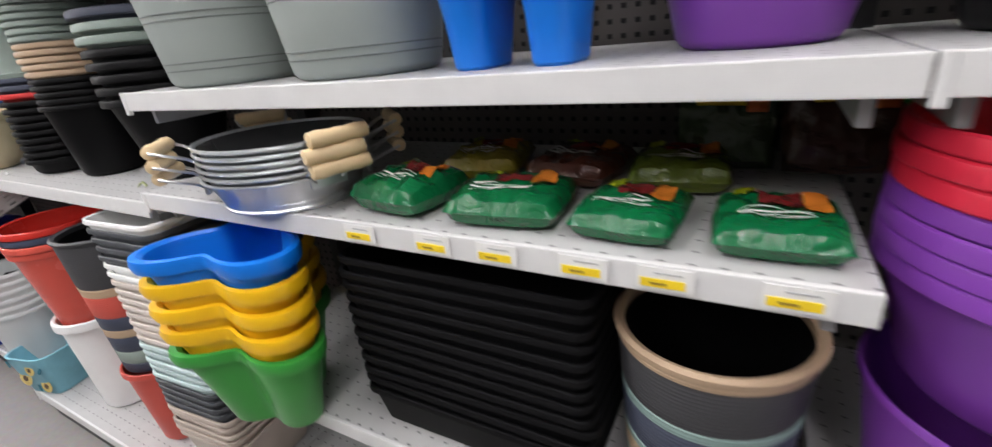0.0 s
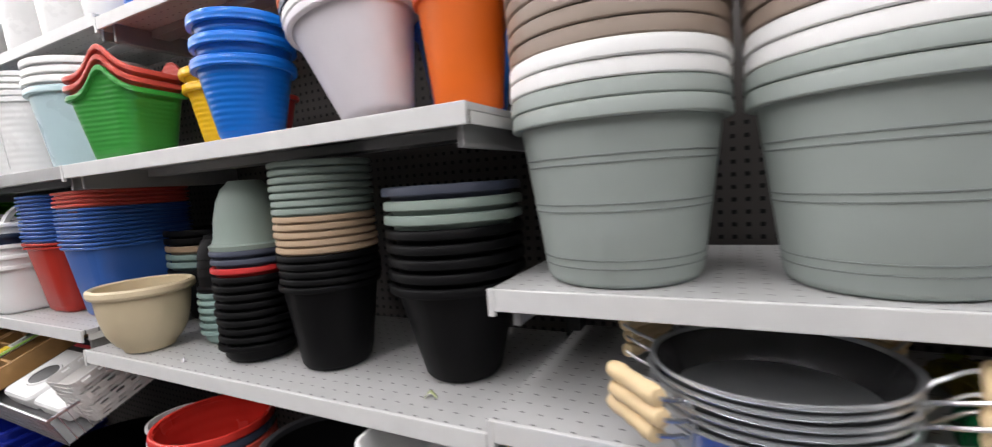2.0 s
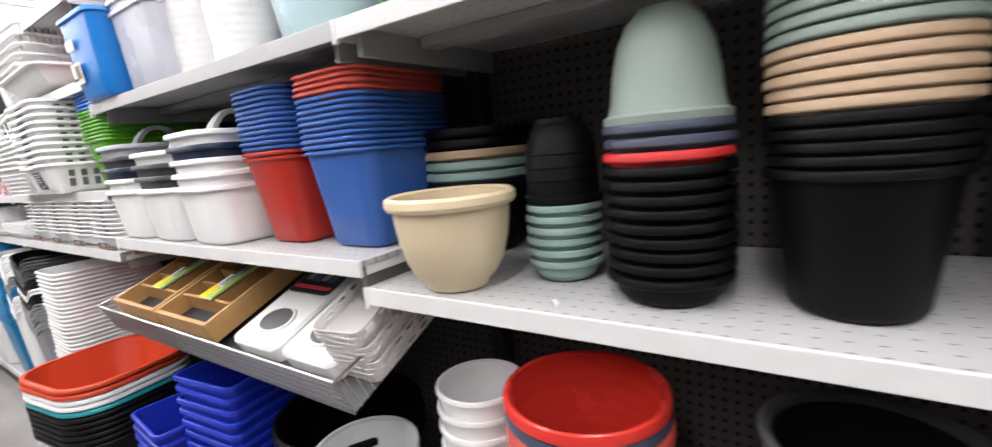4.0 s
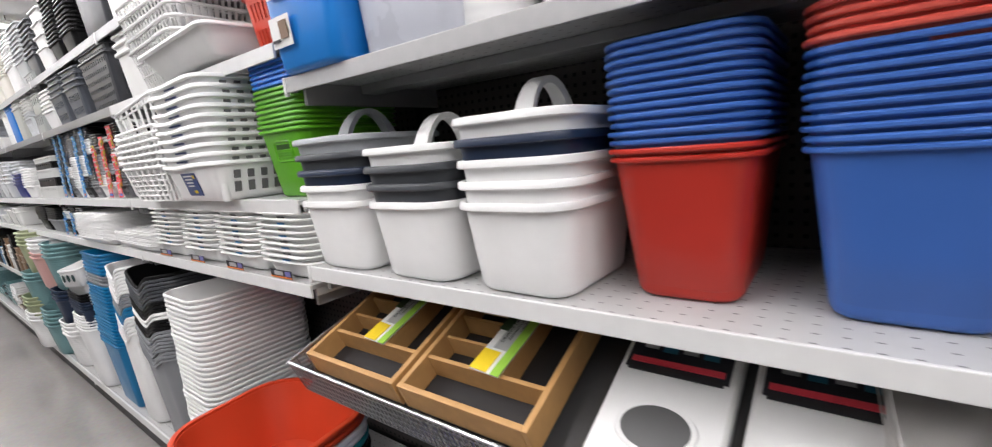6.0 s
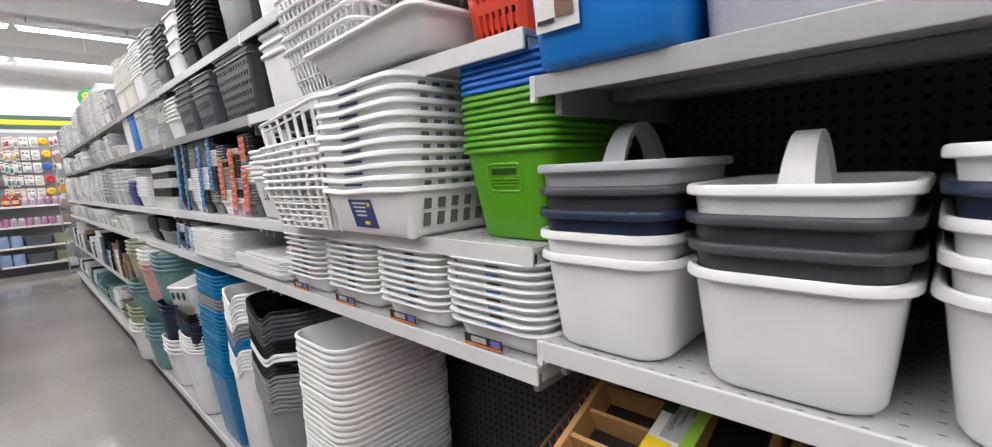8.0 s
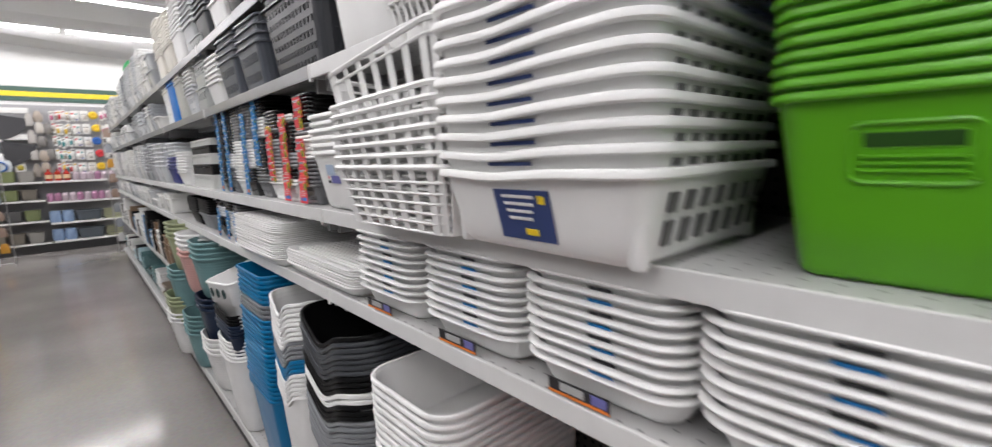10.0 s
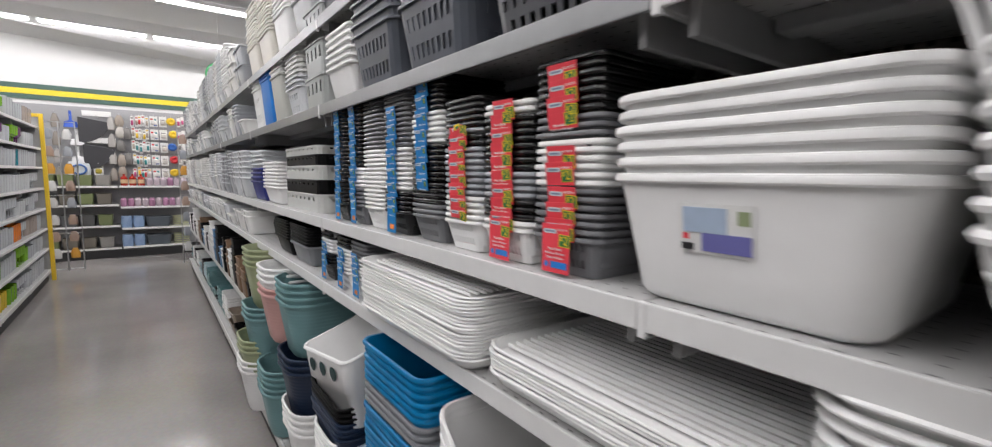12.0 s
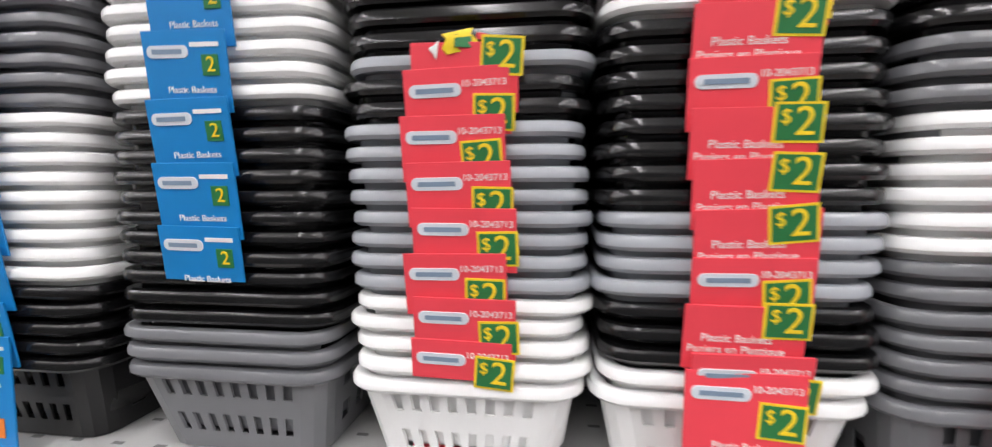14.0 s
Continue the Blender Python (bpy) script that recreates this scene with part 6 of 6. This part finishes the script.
for z in (0.16, 0.45, 0.78, 1.1):
    end_shelf(-0.26, 0.62, z, 0.34)
for z in (0.16, 0.5, 0.82, 1.1):
    end_shelf(-1.2, -0.28, z, 0.36, plain("dark_shelf", (0.2, 0.2, 0.2), 0.5))
for z in (0.161, 0.451):
    for y in (-0.2, -0.05):
        o = part("film_pack", sweep([(0, 0.14, 0.13, 0.03), (0.08, 0.18, 0.15, 0.05), (0.18, 0.12, 0.13, 0.03)], [plastic((0.25, 0.36, 0.55), 0.25)], 4), None, "", pose(EX + 0.24, y, z))
        tagged(o, "pale blue film-wrapped pack on the end shelf", "pack", "blue packs")
    tub("dish_pan", "slate grey plastic dish pan on the end shelf", "dish pan", "dish pans", pose(EX + 0.19, 0.2, z), (0.26, 0.34, 0.16, 0.22, 0.28, 0.04, 0.01, 0.02), (0.10, 0.12, 0.14), k=4)
    for q in range(5):
        o = part("dish_rack", tube_path([(-0.12, -0.1, 0), (0.12, -0.1, 0), (0.12, 0.1, 0), (-0.12, 0.1, 0)], 0.006, plain("rack_wire", (0.5, 0.52, 0.3), 0.4), 5, True), None, "", pose(EX + 0.2, 0.5, z + 0.006 + 0.035 * q))
        tagged(o, "olive wire dish rack in a stack", "dish rack", "dish racks")
for z, y0 in ((0.781, -0.22), (1.101, 0.12)):
    for q in range(9 if z < 1 else 6):
        o = part("jar", lathe([(0.035, 0), (0.042, 0.01), (0.042, 0.1), (0.03, 0.115), (0.03, 0.13)], [plastic(RND.choice([(0.5, 0.25, 0.4), (0.6, 0.5, 0.56)]), 0.3)], 14), None, "", pose(EX + 0.3, y0 + 0.088 * q, z))
        tagged(o, "pink and white jar on the end shelf", "jar", "pink jars")
for q in range(3):
    o = part("bottle", lathe([(0.04, 0), (0.045, 0.01), (0.045, 0.12), (0.015, 0.15), (0.015, 0.18)], [plastic((0.4, 0.03, 0.02), 0.2)], 16), None, "", pose(EX + 0.28, -0.2 + 0.105 * q, 1.101))
    part("label", lathe([(0.0455, 0.035), (0.046, 0.04), (0.046, 0.09), (0.0455, 0.095)], [plastic((0.7, 0.5, 0.3), 0.4)], 16), o)
    tagged(o, "dark red bottle with a pale label on the end shelf", "bottle", "red bottles")
for z in (0.161, 0.501, 0.821, 1.101):
    for q in range(4):
        col = RND.choice([(0.2, 0.18, 0.15), (0.3, 0.29, 0.27), (0.22, 0.26, 0.12), (0.12, 0.12, 0.12)])
        tub("storage_box", "small brown-grey plastic box on the end shelf", "storage box", "end boxes", pose(EX + 0.22, -1.08 + 0.21 * q, z), (0.2, 0.18, 0.16, 0.18, 0.16, 0.02, 0.004, 0.01), col, k=3)


def hang(name, label, category, group, me, y, z):
    """A blister card or tool on a peg hook of the end board."""
    ob = part(name, me, None, "", pose(EX + 0.12, y, z, 0, RND.uniform(-2, 2), 0))
    part("hook", tube_path([(-0.12, 0, 0.01), (0.03, 0, 0.01), (0.04, 0, 0.02)], 0.004, CHROME, 5), ob)
    tagged(ob, label, category, group)


BLISTER = {}


def blister(w, h, col, patches):
    """A carded pack: pale card with a bulging coloured article and printed patches."""
    key = (w, h, col, patches)
    if key not in BLISTER:
        bits = [box_mesh(0.004, w, h, PAPER_W, 0.001, (0, 0, -h))]
        bulge = sweep([(0.0, w * 0.7, h * 0.45, w * 0.2), (0.02, w * 0.6, h * 0.4, w * 0.2), (0.03, w * 0.3, h * 0.25, w * 0.1)], [plastic(col, 0.35)], 3)
        bulge.transform(pose(0.003, 0, -h * 0.6, 90, 0, 90))
        bits.append(bulge)
        for (dy, dz, pw, ph, pc) in patches:
            bits.append(box_mesh(0.0015, pw, ph, plastic(pc, 0.4), 0, (0.0035, dy, -dz)))
        BLISTER[key] = merged(bits)
    return BLISTER[key]


PINKC, REDC, YELC, TEALC, BEIG, WHT, GRYC, BLUC = (0.55, 0.1, 0.25), (0.55, 0.03, 0.04), (0.75, 0.5, 0.03), (0.04, 0.25, 0.26), (0.36, 0.31, 0.26), (0.74, 0.72, 0.7), (0.2, 0.19, 0.18), (0.03, 0.12, 0.42)
for row in range(5):
    zr = 2.2 - 0.205 * row
    jz = lambda: RND.uniform(-0.025, 0.025)
    for y in (-0.215, -0.13):
        me = sweep([(-0.17, 0.04, 0.09, 0.02), (-0.1, 0.08, 0.12, 0.03), (-0.03, 0.05, 0.08, 0.02), (0.0, 0.02, 0.05, 0.005)], [plastic(RND.choice([BEIG, GRYC, (0.5, 0.47, 0.43), (0.25, 0.22, 0.2)]), 0.5)], 3)
        if y < -0.2 or row % 2:
            hang("hanging_pack", "grey-brown bagged household article hanging on the end board", "pack", "hanging packs", me, y, zr + jz())
    for y in (-0.06, -0.01, 0.035, 0.08, 0.125):
        col = RND.choice([PINKC, REDC, YELC, BEIG, WHT, TEALC, WHT, (0.6, 0.45, 0.35)])
        hang("hanging_pack", "narrow colourful carded pack hanging on the end board", "pack", "narrow packs", blister(0.045, 0.17, col, ((0.0, 0.04, 0.03, 0.02, RND.choice([REDC, GRYC, YELC])),)), y + RND.uniform(-0.008, 0.008), zr + jz())
    hang("hanging_pack", "white card with coloured sponges hanging on the end board", "pack", "sponge cards", blister(0.105, 0.165, WHT, ((-0.025, 0.06, 0.03, 0.025, REDC), (0.02, 0.07, 0.03, 0.03, TEALC), (0.0, 0.11, 0.05, 0.025, PINKC), (0.02, 0.15, 0.04, 0.015, BLUC))), 0.215, zr + 0.3 * jz())
    hang("hanging_pack", "white carded pack with grey print hanging on the end board", "pack", "white cards", blister(0.1, 0.165, (0.6, 0.56, 0.52), ((0.0, 0.06, 0.06, 0.012, GRYC), (0.0, 0.12, 0.05, 0.03, BEIG))), 0.335, zr + 0.3 * jz())
    col, cw = ((YELC, "yellow"), (YELC, "yellow"), (BLUC, "blue"), (REDC, "red"), (YELC, "yellow"))[row]
    me = lathe([(0.035, -0.02), (0.062, -0.005), (0.062, 0.014), (0.035, 0.03), (0.012, 0.02)], [plastic(col, 0.6)], 16).copy()
    me.transform(pose(0.02, 0, -0.07, 0, 90, 0))
    hang("scrub_pad", f"round {cw} scouring pad hanging on the end board", "scouring pad", "hanging scouring pads", me, 0.455 + RND.uniform(-0.02, 0.02), zr)
    for y in (0.545, 0.6):
        hang("hanging_pack", "small carded pack hanging on the end board", "pack", "narrow packs", blister(0.05, 0.15, PINKC if row < 2 else RND.choice([GRYC, REDC, WHT]), ()), y, zr + jz())
o = sweep([(-0.22, 0.05, 0.24, 0.03), (-0.1, 0.09, 0.28, 0.04), (0, 0.03, 0.24, 0.01)], [plastic((0.62, 0.66, 0.68), 0.3)], 3)
hang("hanging_pack", "large clear bag with a blue ring hanging on the end board", "pack", "hanging packs", merged([o, tube_path([(0.048, 0.08 * math.cos(q), -0.12 + 0.07 * math.sin(q)) for q in [math.pi * i / 8 for i in range(16)]], 0.014, plastic((0.06, 0.16, 0.45), 0.4), 6, True)]), -0.72, 1.46)
hang("hanging_pack", "yellow and grey carded pack hanging on the end board", "pack", "hanging packs", blister(0.11, 0.17, (0.4, 0.33, 0.05), ((0, 0.05, 0.09, 0.02, GRYC),)), -0.5, 1.42)
for q, (y, z, col) in enumerate(((-0.78, 2.12, (0.03, 0.1, 0.5)), (-0.72, 1.86, (0.7, 0.7, 0.7)), (-0.72, 1.6, (0.7, 0.7, 0.7)))):
    me = sweep([(-0.16, 0.05, 0.17, 0.02), (-0.08, 0.04, 0.14, 0.02), (-0.06, 0.02, 0.035, 0.008), (0.08, 0.02, 0.03, 0.008)], [plastic(col, 0.35)], 3)
    hang("dustpan", "plastic dustpan with a handle hanging on the end board", "dustpan", "hanging dustpans", me, y, z)
for y, z in ((-0.48, 2.12), (-0.44, 1.72)):
    n = 14
    prof = [(0, 0)] + [(0.38 * math.cos(math.radians(-90 + 80 * i / n)) - 0.0, 0.38 * math.sin(math.radians(-90 + 80 * i / n))) for i in range(n + 1)]
    vs = [(0.0, px - 0.22, pz) for px, pz in prof] + [(0.03, px - 0.22, pz) for px, pz in prof]
    k = len(prof)
    fs = [tuple(range(k)), tuple(reversed(range(k, 2 * k)))] + [(i, i + k, (i + 1) % k + k, (i + 1) % k) for i in range(k)]
    hang("fan_mat", "dark grey quarter-round mat hanging on the end board", "mat", "hanging mats", mesh_of(vs, fs, [plastic((0.05, 0.05, 0.055), 0.6)], smooth=False), y, z)
    hang("hanging_pack", "white header card above a dark mat", "pack", "header cards", box_mesh(0.02, 0.34, 0.08, PAPER_W, 0.004), y, z + 0.02)
for row in range(4):
    for y in (-0.95, -0.32):
        hang("hanging_pack", "grey household pack hanging on the end board", "pack", "hanging packs", sweep([(-0.2, 0.05, 0.09, 0.02), (-0.1, 0.07, 0.1, 0.03), (0, 0.02, 0.04, 0.01)], [plastic(RND.choice([(0.28, 0.25, 0.22), (0.4, 0.38, 0.36)]), 0.5)], 3), y, 2.15 - 0.26 * row)
# wire clip-strip stands at both ends of the aisle
for sy, sx0 in ((-0.80, -12.7), (0.62, -12.6)):
    st = part("wire_stand", merged([tube_path([(0, dy, 0), (0, dy, 1.95)], 0.008, CHROME, 6) for dy in (-0.16, 0, 0.16)] + [tube_path([(0, -0.16, zz), (0, 0.16, zz)], 0.005, CHROME, 5) for zz in (0.03, 0.5, 1.0, 1.5, 1.94)]), None, "", pose(sx0, sy, 0))
    tagged(st, "tall chrome wire stand hung with small packs", "wire stand", "wire stands")
    for row in range(8):
        for dy in (-0.1, 0.08):
            col, cw = RND.choice([((0.6, 0.6, 0.6), "white"), ((0.6, 0.3, 0.04), "orange"), ((0.35, 0.25, 0.2), "brown"), ((0.3, 0.32, 0.35), "grey")])
            o = part("hanging_pack", sweep([(-0.13, 0.04, 0.09, 0.02), (-0.06, 0.06, 0.1, 0.03), (0, 0.01, 0.05, 0.004)], [plastic(col, 0.4)], 3), None, "", pose(sx0 + 0.035, sy + dy, 1.85 - 0.22 * row))
            tagged(o, f"{cw} small pack hanging on a wire stand", "pack", "clip strip packs")

# small printed pot on the base shelf among the buckets
SKY_PRINT = plain("print_sky", (0.2, 0.46, 0.56), 0.55, 0, 30, 0.15, 0.05)
_pp = part("printed_pot", sweep([(0, 0.15, 0.14, 0.03), (0.006, 0.16, 0.15, 0.035), (0.16, 0.2, 0.19, 0.045), (0.168, 0.204, 0.194, 0.046), (0.168, 0.19, 0.18, 0.042), (0.02, 0.14, 0.13, 0.03)], [SKY_PRINT], 6), None, "", pose(-2.28, 0.53, 0.141, 0, 0, 14))
for fx, fz, fr in ((-0.035, 0.075, 0.03), (0.045, 0.045, 0.026), (0.02, 0.12, 0.022)):
    fl = part("printed_flower", lathe([(fr, 0), (fr, 0.001), (fr * 0.5, 0.0014)], [plain("print_gold", (0.62, 0.48, 0.16), 0.6, 0, 90, 0.3, 0.05)], 14), _pp, "gold printed sunflower", pose(fx, -0.0765 - 0.02 * fz / 0.16, fz, 83, 0, 0))
    part("flower_centre", lathe([(fr * 0.42, 0.0012), (fr * 0.42, 0.002), (fr * 0.2, 0.0024)], [plain("print_umber", (0.1, 0.06, 0.03), 0.6)], 12), fl)
for fx, fz, tl in ((-0.07, 0.14, 30), (0.07, 0.12, -35), (0.0, 0.03, 10)):
    part("printed_leaf", sweep([(0, 0.014, 0.03, 0.006), (0.0012, 0.012, 0.028, 0.005)], [plain("print_deep_teal", (0.02, 0.16, 0.22), 0.55)], 3), _pp, "dark teal printed leaf", pose(fx, -0.0765 - 0.02 * fz / 0.16, fz, 83, 0, 0) @ pose(0, 0, 0, 0, 0, tl))
tagged(_pp, "light blue pot printed with gold sunflowers on the base shelf", "plant pot")
